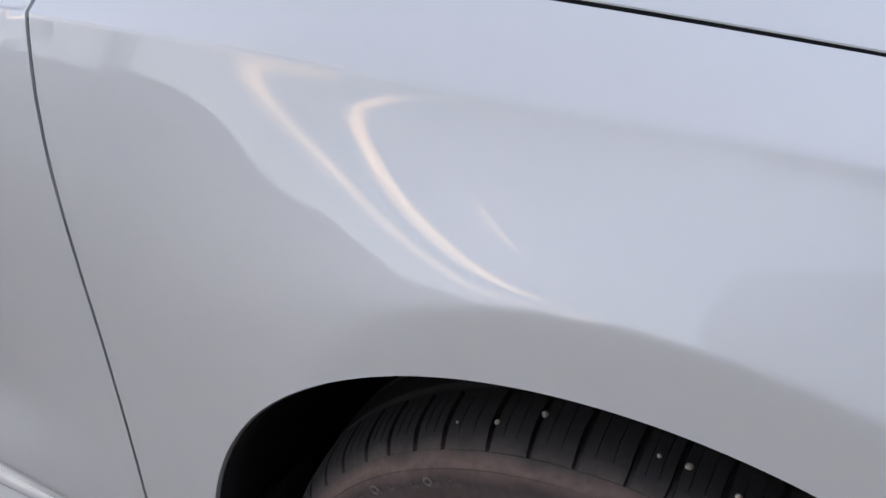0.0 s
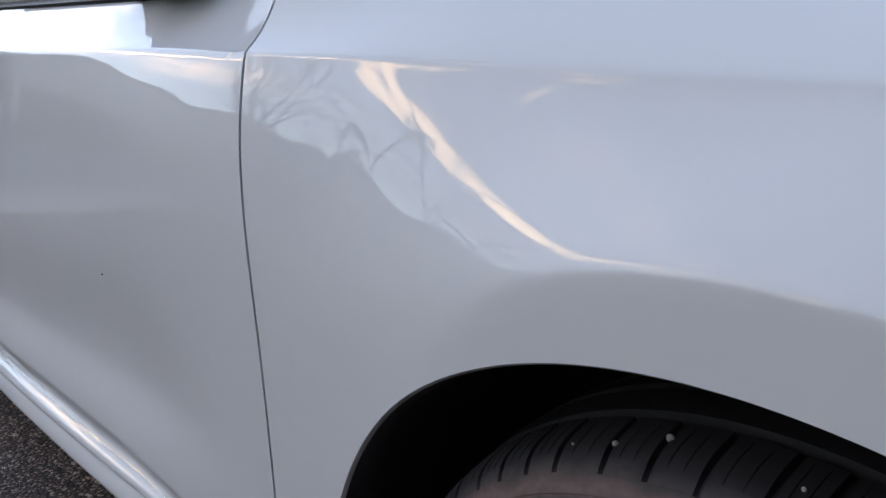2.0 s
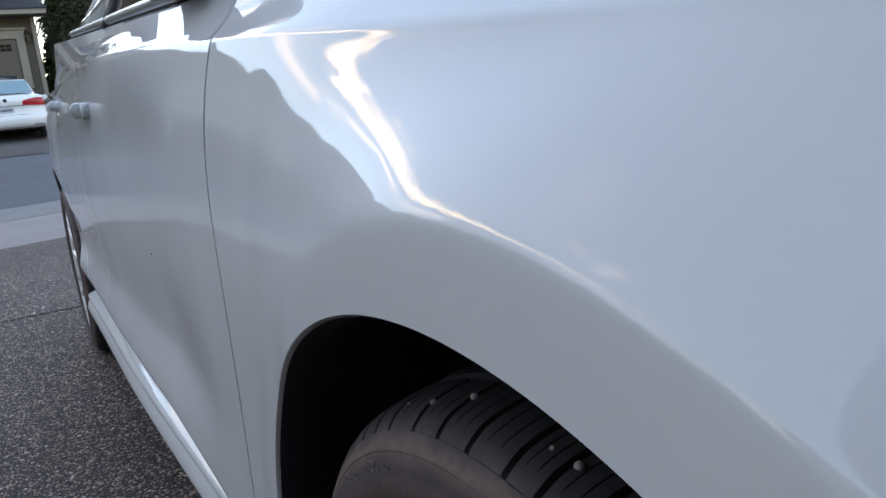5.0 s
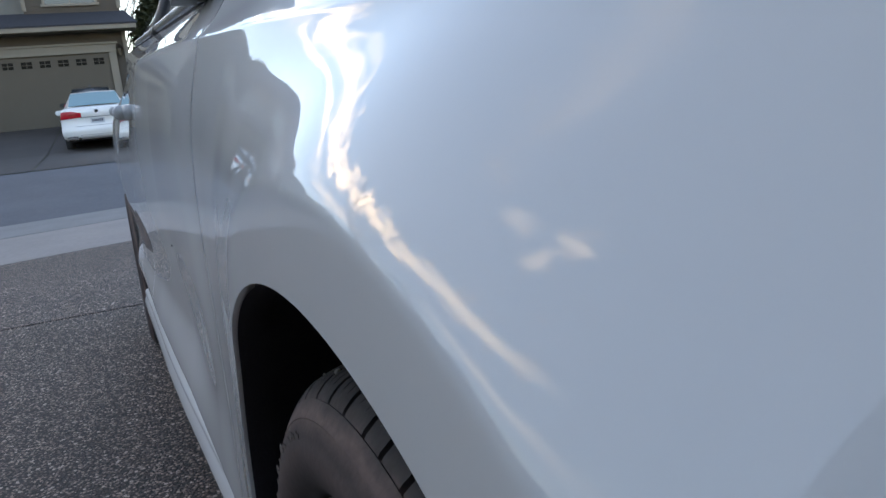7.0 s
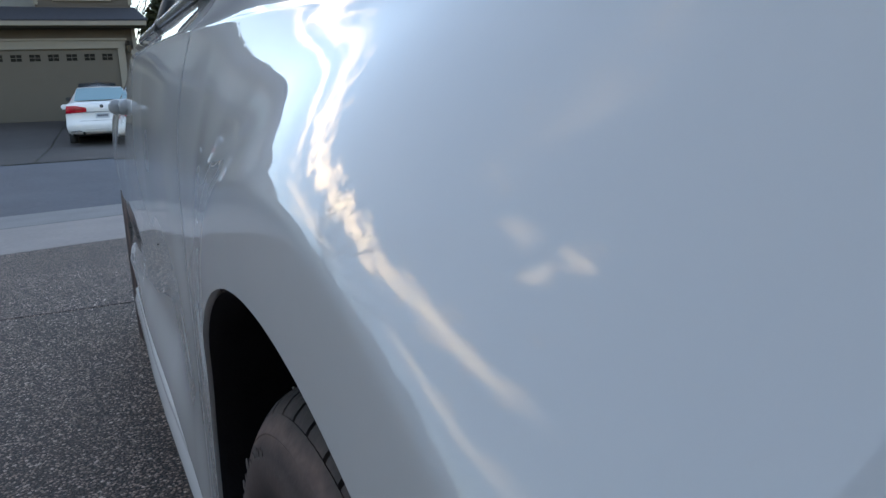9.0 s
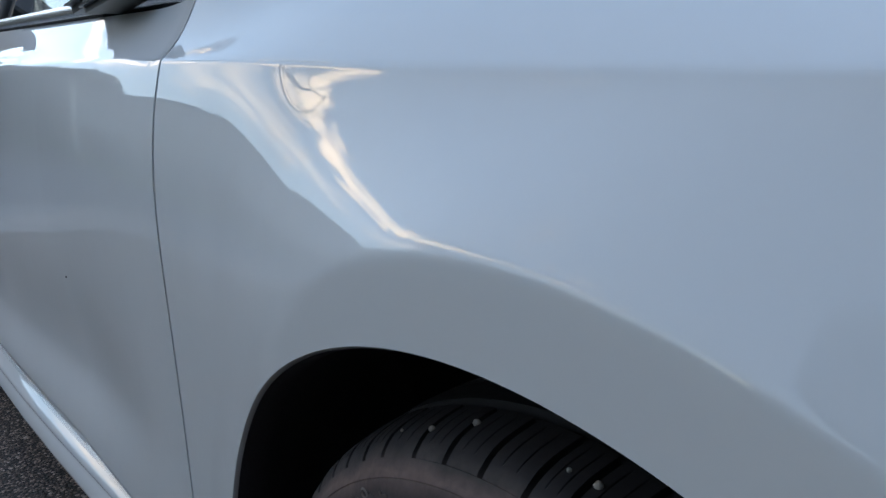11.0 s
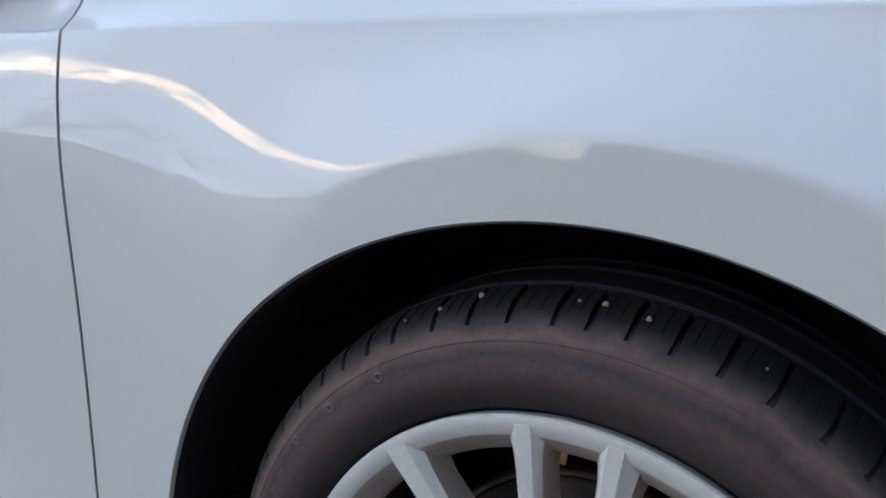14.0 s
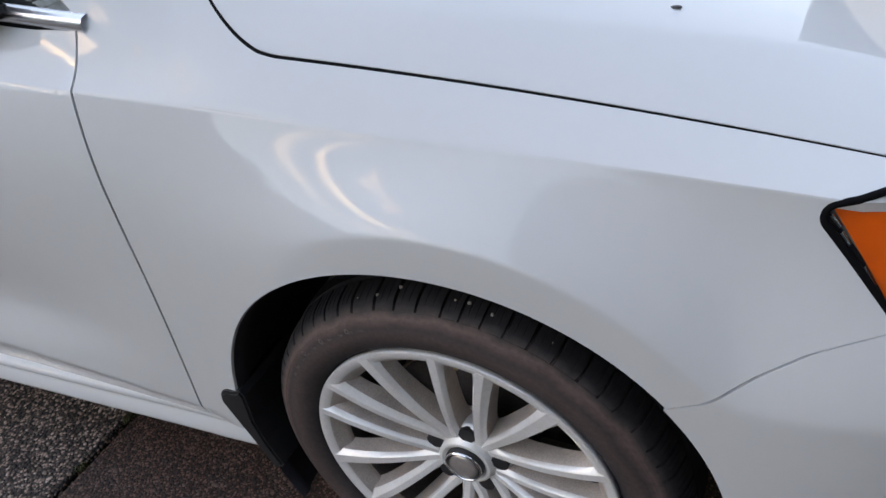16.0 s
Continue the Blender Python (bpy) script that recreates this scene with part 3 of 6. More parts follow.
def panel(x_front, x_rear, nx, nz, z_low):
    """A door skin between two edges given as functions of z."""
    out = []
    for a in np.linspace(0, 1, nx):
        col = []
        z_guess = np.linspace(z_low, 0.90, nz)
        x = x_front(z_guess) * (1 - a) + x_rear(z_guess) * a
        zl = z_low(x) if callable(z_low) else z_low
        z = zl + (crease_z(x) - zl) * np.concatenate([np.linspace(0, 0.20, nz // 2), np.linspace(0.20, 1, nz - nz // 2 + 1)[1:]])
        x = x_front(z) * (1 - a) + x_rear(z) * a
        col = np.stack([x, side_y(x, z), z], -1)
        w = np.linspace(0, 1, 16)[1:]
        zt = crease_z(x[-1]) + (belt_z(x[-1]) - crease_z(x[-1])) * w
        xt = x_front(zt) * (1 - a) + x_rear(zt) * a
        up = shoulder(np.minimum(xt, -0.521), w)
        edge_ = shoulder(np.full(15, -0.521), w)
        step = top_z(np.full(15, -0.5005), edge_[:, 1]) - edge_[:, 2]      # level with the fender at the gap
        up[:, 0], up[:, 2] = xt, up[:, 2] + step * np.exp(-((xt + 0.5005) / 0.07) ** 2)
        out.append(np.concatenate([col, up], 0))
    return np.array(out)


rear_gap = lambda z: REAR_GAP + 0.03 * np.sin((z - 0.3) * 4.0)
door_end = lambda z: DOOR_END + 0.35 * sstep(0.75, 0.35, z) + 0 * z
both("front_door", panel(lambda z: gap_full(z) - 0.0022, lambda z: rear_gap(z) + 0.0017, 150, 120, DOOR_LOW), PAINT, "white front door with a small black speck")
both("rear_door", panel(lambda z: rear_gap(z) - 0.0017, lambda z: door_end(z) + 0.0025, 60, 60, DOOR_LOW), PAINT, "white rear door")

# rear quarter as a fan round the rear arch
th = np.radians(np.linspace(-12, 192, 160))
rq = []
for t in th:
    r = np.linspace(0.36, 1.6, 1200)
    x, z = -WHEELBASE + r * np.cos(t), HUB_Z + r * np.sin(t)
    out = (z > crease_z(x)) | ((x > door_end(z) - 0.0025) & (r > 0.39)) | (x < -3.72) | (z < 0.24)
    rm = max(r[np.argmax(out)], lip_r(t) + 0.004)
    rr = lip_r(t) + (rm - lip_r(t)) * np.linspace(0, 1, 40)
    x, z = -WHEELBASE + rr * np.cos(t), HUB_Z + rr * np.sin(t)
    rq.append(np.stack([x, side_y(x, z), z], -1))
both("rear_quarter", np.array(rq), PAINT, "white rear quarter panel", skirt=(0, 0.015, 0))
xs = np.linspace(DOOR_END - 0.003, -3.72, 60)
w = np.linspace(0, 1, 16)
both("rear_shoulder", np.array([shoulder(np.full(16, xx), w) for xx in xs]), PAINT, "white rear shoulder", skirt=None)

# sill: a rounded ridge under the doors and a flat face below it
xs = np.linspace(-0.395, -2.42, 120)


def sill_y(x):
    tuck = 0.32 * float(np.interp(x, [-2.2, -1.2, -0.8, -0.5], [0.058, 0.064, 0.072, 0.083]))
    return float(plan_y(min(x, -0.48))) + tuck + 0.05 * max(0.0, x + 0.48)


prof = [(0.030, 0.308), (0.008, 0.3025), (0.001, 0.2990), (-0.0035, 0.2965), (-0.0062, 0.2930), (-0.0070, 0.2885), (-0.0062, 0.2845), (-0.0045, 0.2815), (-0.0046, 0.2785), (-0.0070, 0.2745), (-0.0108, 0.264), (-0.0142, 0.252), (-0.0140, 0.246), (-0.008, 0.240), (0.05, 0.232)]
sill = np.array([[(x, sill_y(x) + dy, dz) for dy, dz in prof] for x in xs])
both("sill", sill, PAINT, "white sill with a rounded ridge", skirt=None)

# black strips that put shade into the panel gaps, and the shell behind the panels
for side in (0, 1):
    def flip(p, side=side):
        p = np.asarray(p, float)
        return p * MIRRORED + np.array([0, 2 * HALF, 0]) if side else p

    z = np.linspace(0.304, 0.899, 40)
    gap_line = [(float(gap_full(v)), float(side_y(gap_full(v), v)), v) for v in z]
    gap_line += [(float(gap_full(p[2])), p[1], p[2]) for p in (shoulder(np.array(-0.521), np.array(v)) for v in np.linspace(0.0, 1.0, 16))]
    up = [0.0] * 40 + [1.0] * 16
    grid("door_gap_strip", flip([[(p[0] + o, p[1] + 0.0024, p[2] - 0.0065 * u_) for o in (-0.005, 0.005)] for p, u_ in zip(gap_line, up)]), SEAM, car, "black strip for the shade in the front door gap")
    z = np.linspace(0.306, 0.985, 30)
    gx = rear_gap(z)
    grid("door_gap_strip", flip([[(gx[k] + o, float(side_y(gx[k], min(z[k], 0.95))) + 0.003, z[k]) for o in (-0.006, 0.006)] for k in range(30)]), SEAM, car, "black strip for the shade in the rear door gap")
    xs = np.concatenate([np.linspace(0.62, -0.22, 60), np.linspace(-0.225, -0.395, 40)])
    ey = hood_edge(xs)
    grid("hood_gap_strip", flip([[(x + ox, y + oy, float(top_z(x + ox, y + oy)) - 0.0012) for ox, oy in ((-0.0045 * (x < -0.25), -0.0045), (0.0, 0.0), (0.0035 * (x < -0.25), 0.0035))] for x, y in zip(xs, ey)]), SEAM, car, "black strip for the shade along the hood gap")
    rs = np.linspace(0.37, 0.62, 30)
    grid("bumper_gap_strip", flip([[(r * math.cos(a + o), float(side_y(r * math.cos(a), HUB_Z + r * math.sin(a))) + 0.009, HUB_Z + r * math.sin(a + o)) for o in (-0.03, 0.03)] for r, a in ((r, float(seam_angle(r))) for r in rs)]), SEAM, car, "dark gap above the bumper")
    # wheel arch liners: a dark half barrel with a closed back
    for wx in (0.0, -WHEELBASE):
        t = np.radians(np.linspace(-30, 210, 70))
        prof = [(0.396, 0.05), (0.400, 0.10), (0.402, 0.28), (0.36, 0.31), (0.1, 0.315)]
        arch_rows = []
        for a in t:
            edge_r = float(lip_r(a)) - 0.0022
            edge_y = float(side_y(wx + edge_r * math.cos(a), max(0.30, HUB_Z + edge_r * math.sin(a)))) + 0.004
            arch_rows.append([(wx + r * math.cos(a), y, HUB_Z + r * math.sin(a)) for r, y in [(edge_r, edge_y), (edge_r - 0.0015, edge_y + 0.006), (edge_r - 0.001, edge_y + 0.022), (0.390, edge_y + 0.028)] + prof])
        grid("arch_liner", flip(arch_rows), LINER, car, "black felt wheel arch liner")
    # belt line, glass and pillars
    xs = np.linspace(-0.487, -2.75, 60)
    by = lambda x: 0.080 - 0.004 * (x + 0.5)
    strip = [[(x, by(x) + dy, belt_z(x) + dz) for dy, dz in ((0.006, 0.003), (0.0005, 0.006), (-0.002, 0.012), (-0.0015, 0.020), (0.003, 0.026), (0.014, 0.0285))] for x in xs]
    grid("belt_trim", flip(strip), SATIN, car, "bright trim below the side windows")
    grid("belt_seal", flip([[(x, by(x) + dy, belt_z(x) + dz) for dy, dz in ((0.004, -0.004), (0.0, 0.0015), (0.006, 0.006))] for x in xs]), SEAM, car, "thin black line under the trim")
    top = lambda x: 1.40 + 0.055 * (1 - ((x + 1.55) / 1.1) ** 2)
    rail_y = lambda x: 0.30 + 0.03 * ((x + 1.5) / 1.2) ** 2

    def glass(x_low, x_high, n=16):
        cols = []
        for a in np.linspace(0, 1, n):
            xl, xh = x_low[0] + (x_low[1] - x_low[0]) * a, x_high[0] + (x_high[1] - x_high[0]) * a
            lo, hi = np.array([xl, by(xl) + 0.014, belt_z(xl) + 0.020]), np.array([xh, rail_y(xh) + 0.01, top(xh) - 0.02])
            cols.append([lo + (hi - lo) * b + np.array([0, -0.03, 0]) * 4 * b * (1 - b) * 0.6 for b in np.linspace(0, 1, 10)])
        return cols

    grid("front_window", flip(glass((-0.498, -1.66), (-1.13, -1.68))), GLASS, car, "tinted front door window")
    grid("rear_window", flip(glass((-1.78, -2.40), (-1.76, -2.25))), GLASS, car, "tinted rear door window")
    grid("quarter_window", flip(glass((-2.46, -2.72), (-2.30, -2.52), 6)), GLASS, car, "small rear quarter window")
    pil = lambda pts, r: [tuple(p) for p in flip(pts)]
    apil = [(-0.50 - 0.66 * b, 0.135 + 0.17 * b - 0.012 * 4 * b * (1 - b), 0.985 + (top(-1.16) - 0.985) * b ** 0.92) for b in np.linspace(0, 1, 12)]
    tube("windscreen_pillar", pil(apil, 0), [0.030] * 12, PAINT, car, "white windscreen pillar")
    bp = [(-1.725 + 0 * b, by(-1.6) + 0.022 + (rail_y(-1.6) - by(-1.6)) * b - 0.07 * b * (1 - b), belt_z(-1.6) + (top(-1.6) - belt_z(-1.6)) * b) for b in np.linspace(0, 1, 8)]
    tube("door_pillar", pil(bp, 0), [0.034] * 8, PLASTIC, car, "black door pillar")
    rail = [(x, rail_y(x) + 0.01, top(x)) for x in np.linspace(-1.14, -2.55, 20)]
    tube("roof_rail", pil(rail, 0), 0.035, PAINT, car, "white roof edge")
    cp = [(-2.28 - 0.62 * b, rail_y(-2.3) + 0.01 - 0.11 * b, top(-2.3) - (top(-2.3) - belt_z(-2.9) - 0.02) * b) for b in np.linspace(0, 1, 10)]
    tube("rear_pillar", pil(cp, 0), [0.05 + 0.025 * b for b in np.linspace(0, 1, 10)], PAINT, car, "white rear pillar")
    # handles
    for hx, hz in ((-1.45, 0.868), (-2.40, 0.915)):
        hy = float(side_y(hx, hz)) - 0.001
        bar = [(hx + 0.085 - 0.17 * b, hy - 0.016 * min(1, 9 * (1 - b) + 0.1), hz + 0.008 * b) for b in np.linspace(0.0, 1.0, 14)]
        h = tube("door_handle", pil(bar, 0), [0.0145 if k == 0 else 0.0165 - 0.004 * (k / 13) ** 3 for k in range(14)], PAINT, car, "white pull handle", n=16)
        capx = hx + 0.094
        tube("handle_cap", pil([(capx, hy + 0.004, hz - 0.001), (capx, hy - 0.010, hz - 0.001), (capx, hy - 0.013, hz - 0.001)], 0), [0.0165, 0.0165, 0.012], PAINT, h, "white cap ahead of the handle", n=16)
        # Black disc on the skin puts in the shade of the hollow.
        tube("handle_shade", pil([(hx, hy + 0.004, hz - 0.012), (hx, hy - 0.0006, hz - 0.012)], 0), [0.030, 0.026], SEAM, h, "black disc for the shaded hollow behind the handle", n=16)
    # mirror, folded back along the window: dark foot and underside, white shell
    foot = bmesh.new()
    box(foot, -0.775, -0.63, 0.030, 0.098, 0.984, 1.000, 0.007)
    box(foot, -0.875, -0.640, 0.036, 0.098, 0.996, 1.018, 0.010)
    shell = bmesh.new()
    bmesh.ops.create_uvsphere(shell, u_segments=40, v_segments=26, radius=1.0)
    for vert in shell.verts:
        q = 3.2
        c = vert.co
        c = c * (abs(c.x) ** q + abs(c.y) ** q + abs(c.z) ** q) ** (-1 / q)
        slim = 1 - 0.20 * max(0.0, -c.x)
        vert.co = Vector((c.x * 0.125 - 0.756, c.y * 0.032 * slim + 0.074, c.z * 0.042 * slim + 1.052 + 0.010 * c.x))
    if side:
        for b in (foot, shell):
            for vert in b.verts:
                vert.co.y = 2 * HALF - vert.co.y
            bmesh.ops.reverse_faces(b, faces=b.faces)
    mirror = part("wing_mirror", shell, PAINT, car, "white wing mirror folded back on a black foot", smooth=True)
    part("mirror_foot", foot, PLASTIC, mirror, "black plastic foot", smooth=False)
    # mud flap behind the front wheel
    flap = bmesh.new()
    outl = [(-0.4215, 0.375), (-0.420, 0.388), (-0.414, 0.397), (-0.404, 0.4015), (-0.386, 0.403), (-0.372, 0.412), (-0.366, 0.400), (-0.368, 0.34), (-0.358, 0.29), (-0.340, 0.240), (-0.348, 0.229), (-0.362, 0.230), (-0.388, 0.295)]
    ring = [[flap.verts.new((x, y, z)) for x, z in outl] for y in ((-0.012, 0.13) if not side else (2 * HALF + 0.012, 2 * HALF - 0.13))]
    n = len(outl)
    for k in range(n):
        flap.faces.new((ring[0][k], ring[0][(k + 1) % n], ring[1][(k + 1) % n], ring[1][k]))
    flap.faces.new(ring[0])
    flap.faces.new(ring[1][::-1])
    bmesh.ops.recalc_face_normals(flap, faces=flap.faces)
    bmesh.ops.bevel(flap, geom=[e for e in flap.edges if abs(e.verts[0].co.y - e.verts[1].co.y) < 0.01], offset=0.004, segments=2, affect="EDGES")
    part("mud_flap", flap, PLASTIC, car, "black plastic mud flap")
    rear_flap = box(bmesh.new(), -3.215, -3.195, *((-0.040, 0.12) if not side else (2 * HALF - 0.12, 2 * HALF + 0.040)), 0.22, 0.42, 0.008)
    part("mud_flap", rear_flap, PLASTIC, car, "black plastic mud flap")

# roof, screens, boot lid, inside
yy = np.linspace(0.31, 2 * HALF - 0.31, 30)
arc = 1 - ((yy - HALF) / (HALF - 0.30)) ** 2
grid("roof", [[(x, y, top(x) + 0.03 * a) for y, a in zip(yy, arc)] for x in np.linspace(-1.14, -2.5, 30)], PAINT, car, "white roof")
grid("windscreen", [[(-0.36 - 0.80 * b + 0.16 * a * (1 - b), y0 + (y - HALF) * 0 + (y - HALF) * (1.12 - 0.14 * b) + HALF - y0, 0.99 + (top(-1.16) - 0.99 + 0.03 * a) * b ** 0.9) for y, a in zip(yy, arc) for y0 in (0,)] for b in np.linspace(0, 1, 16)], GLASS, car, "tinted windscreen")
grid("rear_screen", [[(-2.48 - 0.72 * b - 0.1 * a * b, y, top(-2.5) + 0.03 * a - (top(-2.5) - 1.10) * b) for y, a in zip(yy, arc)] for b in np.linspace(0, 1, 14)], GLASS, car, "tinted rear screen")
yb = np.linspace(0.06, 2 * HALF - 0.06, 30)
ab = 1 - ((yb - HALF) / HALF) ** 2
grid("boot_lid", [[(-3.15 - 0.57 * b - 0.08 * a * b, y, 1.10 + 0.02 * a - 0.05 * b * b) for y, a in zip(yb, ab)] for b in np.linspace(0, 1, 10)], PAINT, car, "white boot lid")
grid("rear_bumper", [[(-3.72 - 0.16 * a + dx, y, z) for y, a in zip(yb, ab)] for z, dx in ((1.05, 0.0), (0.85, -0.02), (0.6, -0.06), (0.4, -0.06), (0.24, 0.02))], PAINT, car, "white rear bumper")
box_part("floor_pan", -3.6, 0.6, 0.28, 2 * HALF - 0.28, 0.20, 0.26, LINER, car, "dark underbody")
box_part("cabin", -3.0, -0.45, 0.10, 2 * HALF - 0.10, 0.27, 0.93, LINER, car, "dark cabin interior")
box_part("engine_bay", -0.40, 0.55, 0.33, 2 * HALF - 0.33, 0.27, 0.80, LINER, car, "dark engine bay shell")
speck = bmesh.new()
bmesh.ops.create_icosphere(speck, subdivisions=2, radius=0.0016)
bmesh.ops.translate(speck, vec=(-0.906, float(side_y(-0.906, 0.631)), 0.631), verts=speck.verts)
part("speck", speck, SEAM, car, "black speck of dirt")
crumb = bmesh.new()
bmesh.ops.create_icosphere(crumb, subdivisions=2, radius=0.0045)
for vert in crumb.verts:
    vert.co = Vector((vert.co.x * 1.6, vert.co.y, vert.co.z * 0.4))
bmesh.ops.translate(crumb, vec=(0.229, 0.323, float(top_z(np.array(0.229), np.array(0.323))) + 0.001), verts=crumb.verts)
part("speck", crumb, PLASTIC, car, "dark crumb of dirt on the hood")


# ---- wheels ----
def lathe(name, prof, n, mat, parent, label="", shape=None):
    """Turns (radius, y) pairs about the axle; shape(r, y, angle) may change the radius."""
    a = np.linspace(0, 2 * np.pi, n, endpoint=False)
    p = np.array([[(r if shape is None else shape(r, y, t)) * np.array([np.cos(t), 0, np.sin(t)]) + np.array([0, y, 0]) for r, y in prof] for t in a])
    return grid(name, p, mat, parent, label, loop=True)


SIDEWALL = [(0.228, 0.030), (0.2400, 0.018), (0.2425, 0.0100), (0.2465, 0.0035), (0.2545, -0.0025), (0.2620, -0.0056), (0.2690, -0.0072), (0.276, -0.0078), (0.2825, -0.0070), (0.2840, -0.0062), (0.288, -0.0056), (0.2965, -0.0018), (0.2974, -0.0021), (0.2988, -0.0013), (0.2997, -0.0004), (0.3045, 0.0022), (0.3082, 0.0050)]
CROWN = [(0.3080, 0.0056), (0.3105, 0.0068), (0.3125, 0.0085), (0.3165, 0.0125), (0.3200, 0.0180), (0.3222, 0.0240), (0.3240, 0.0300), (0.3256, 0.0370), (0.3268, 0.0430), (0.3276, 0.0480), (0.3282, 0.0520), (0.3222, 0.0535), (0.3222, 0.0610), (0.3292, 0.0625), (0.3325, 0.080), (0.3335, 0.092), (0.3265, 0.094), (0.3265, 0.103), (0.334, 0.105), (0.334, 0.13), (0.3265, 0.132), (0.3265, 0.140), (0.334, 0.142), (0.331, 0.17), (0.322, 0.21), (0.30, 0.232), (0.26, 0.24), (0.235, 0.23)]
# the tread's cross grooves are unevenly spaced, as on the real tyre
GROOVES = [42.0, 46.9, 52.6, 59.2, 65.5, 71.4, 76.9, 82.1, 86.7, 93.1, 99.1, 105.0, 112.2, 117.3, 122.7]
while GROOVES[-1] < 42.0 + 360 - 8.5:
    GROOVES.append(GROOVES[-1] + (5.2, 6.4, 5.9, 6.6, 4.9)[len(GROOVES) % 5])
columns = []                                  # angle, groove depth, sipe depth
for k, g in enumerate(GROOVES):
    nxt = GROOVES[k + 1] if k + 1 < len(GROOVES) else GROOVES[0] + 360
    columns += [(g - 0.44, 0, 0), (g - 0.34, 0.8, 0), (g - 0.26, 1, 0), (g + 0.26, 1, 0), (g + 0.34, 0.8, 0), (g + 0.44, 0, 0)]
    for f in (0.36, 0.68):
        m = g + (nxt - g) * f
        columns += [(m - 0.13, 0, 0), (m - 0.06, 0, 1), (m + 0.06, 0, 1), (m + 0.13, 0, 0)]
rows = []
for a, deep, sipe in columns:
    row = []
    for r, y in CROWN:
        cut = 0.0055 * deep * float(sstep(0.0050, 0.0075, y)) * (y < 0.053) + 0.0008 * sipe * float(sstep(0.013, 0.017, y)) * (y < 0.047)
        t = radians(a + 0.7 * max(0.0, 1 - y / 0.013) ** 2 - 10.0 * max(0.0, y - 0.030))
        row.append(((r - cut) * math.cos(t), y, (r - cut) * math.sin(t)))
    rows.append(row)


def second_material(ob, mat, test):
    """Gives the faces whose middle passes the test another material."""
    ob.data.materials.append(mat)
    for f in ob.data.polygons:
        if test(f.center, f.normal):
            f.material_index = 1


# Grimy brown, darkened to stand in for shade deep in the barrel.
BARREL = material("grimy_shaded_barrel", (0.11, 0.092, 0.082), rough=0.6, metal=0.2, var=0.35, scale=18)
# Brake dust colour, kept darker so the spoke flanks read as shaded.
DUST_SHADE = material("dust_and_shade_on_alloy", (0.46, 0.405, 0.365), rough=0.5, metal=0.25, var=0.28, scale=26)
wheel = lathe("wheel", [(0.2155, 0.155), (0.2065, 0.06), (0.2055, 0.030), (0.2065, 0.0245), (0.2095, 0.0205), (0.2150, 0.0150), (0.2205, 0.0088), (0.2235, 0.0060), (0.2260, 0.0045), (0.2300, 0.0025), (0.2370, 0.0008), (0.2395, 0.0012), (0.2408, 0.0035), (0.2405, 0.012), (0.232, 0.03)], 200, ALLOY, None, "silver alloy wheel with fifteen spokes")
second_material(wheel, DUST_SHADE, lambda c, n: 0.0065 < c.y < 0.029 and math.hypot(c.x, c.z) < 0.2245)
wheel.data.materials.append(BARREL)
for f in wheel.data.polygons:
    if f.center.y > 0.029 and math.hypot(f.center.x, f.center.z) < 0.2245:
        f.material_index = 2
wheel.data.set_sharp_from_angle(angle=radians(28))
tyre = lathe("tyre", SIDEWALL, 360, RUBBER, wheel, "worn black tyre with brown dust on its sidewall")
tyre.data.set_sharp_from_angle(angle=radians(40))
crown = grid("tread", rows, RUBBER, tyre, "black tread with cross grooves", loop=True)
crown.data.set_sharp_from_angle(angle=radians(38))


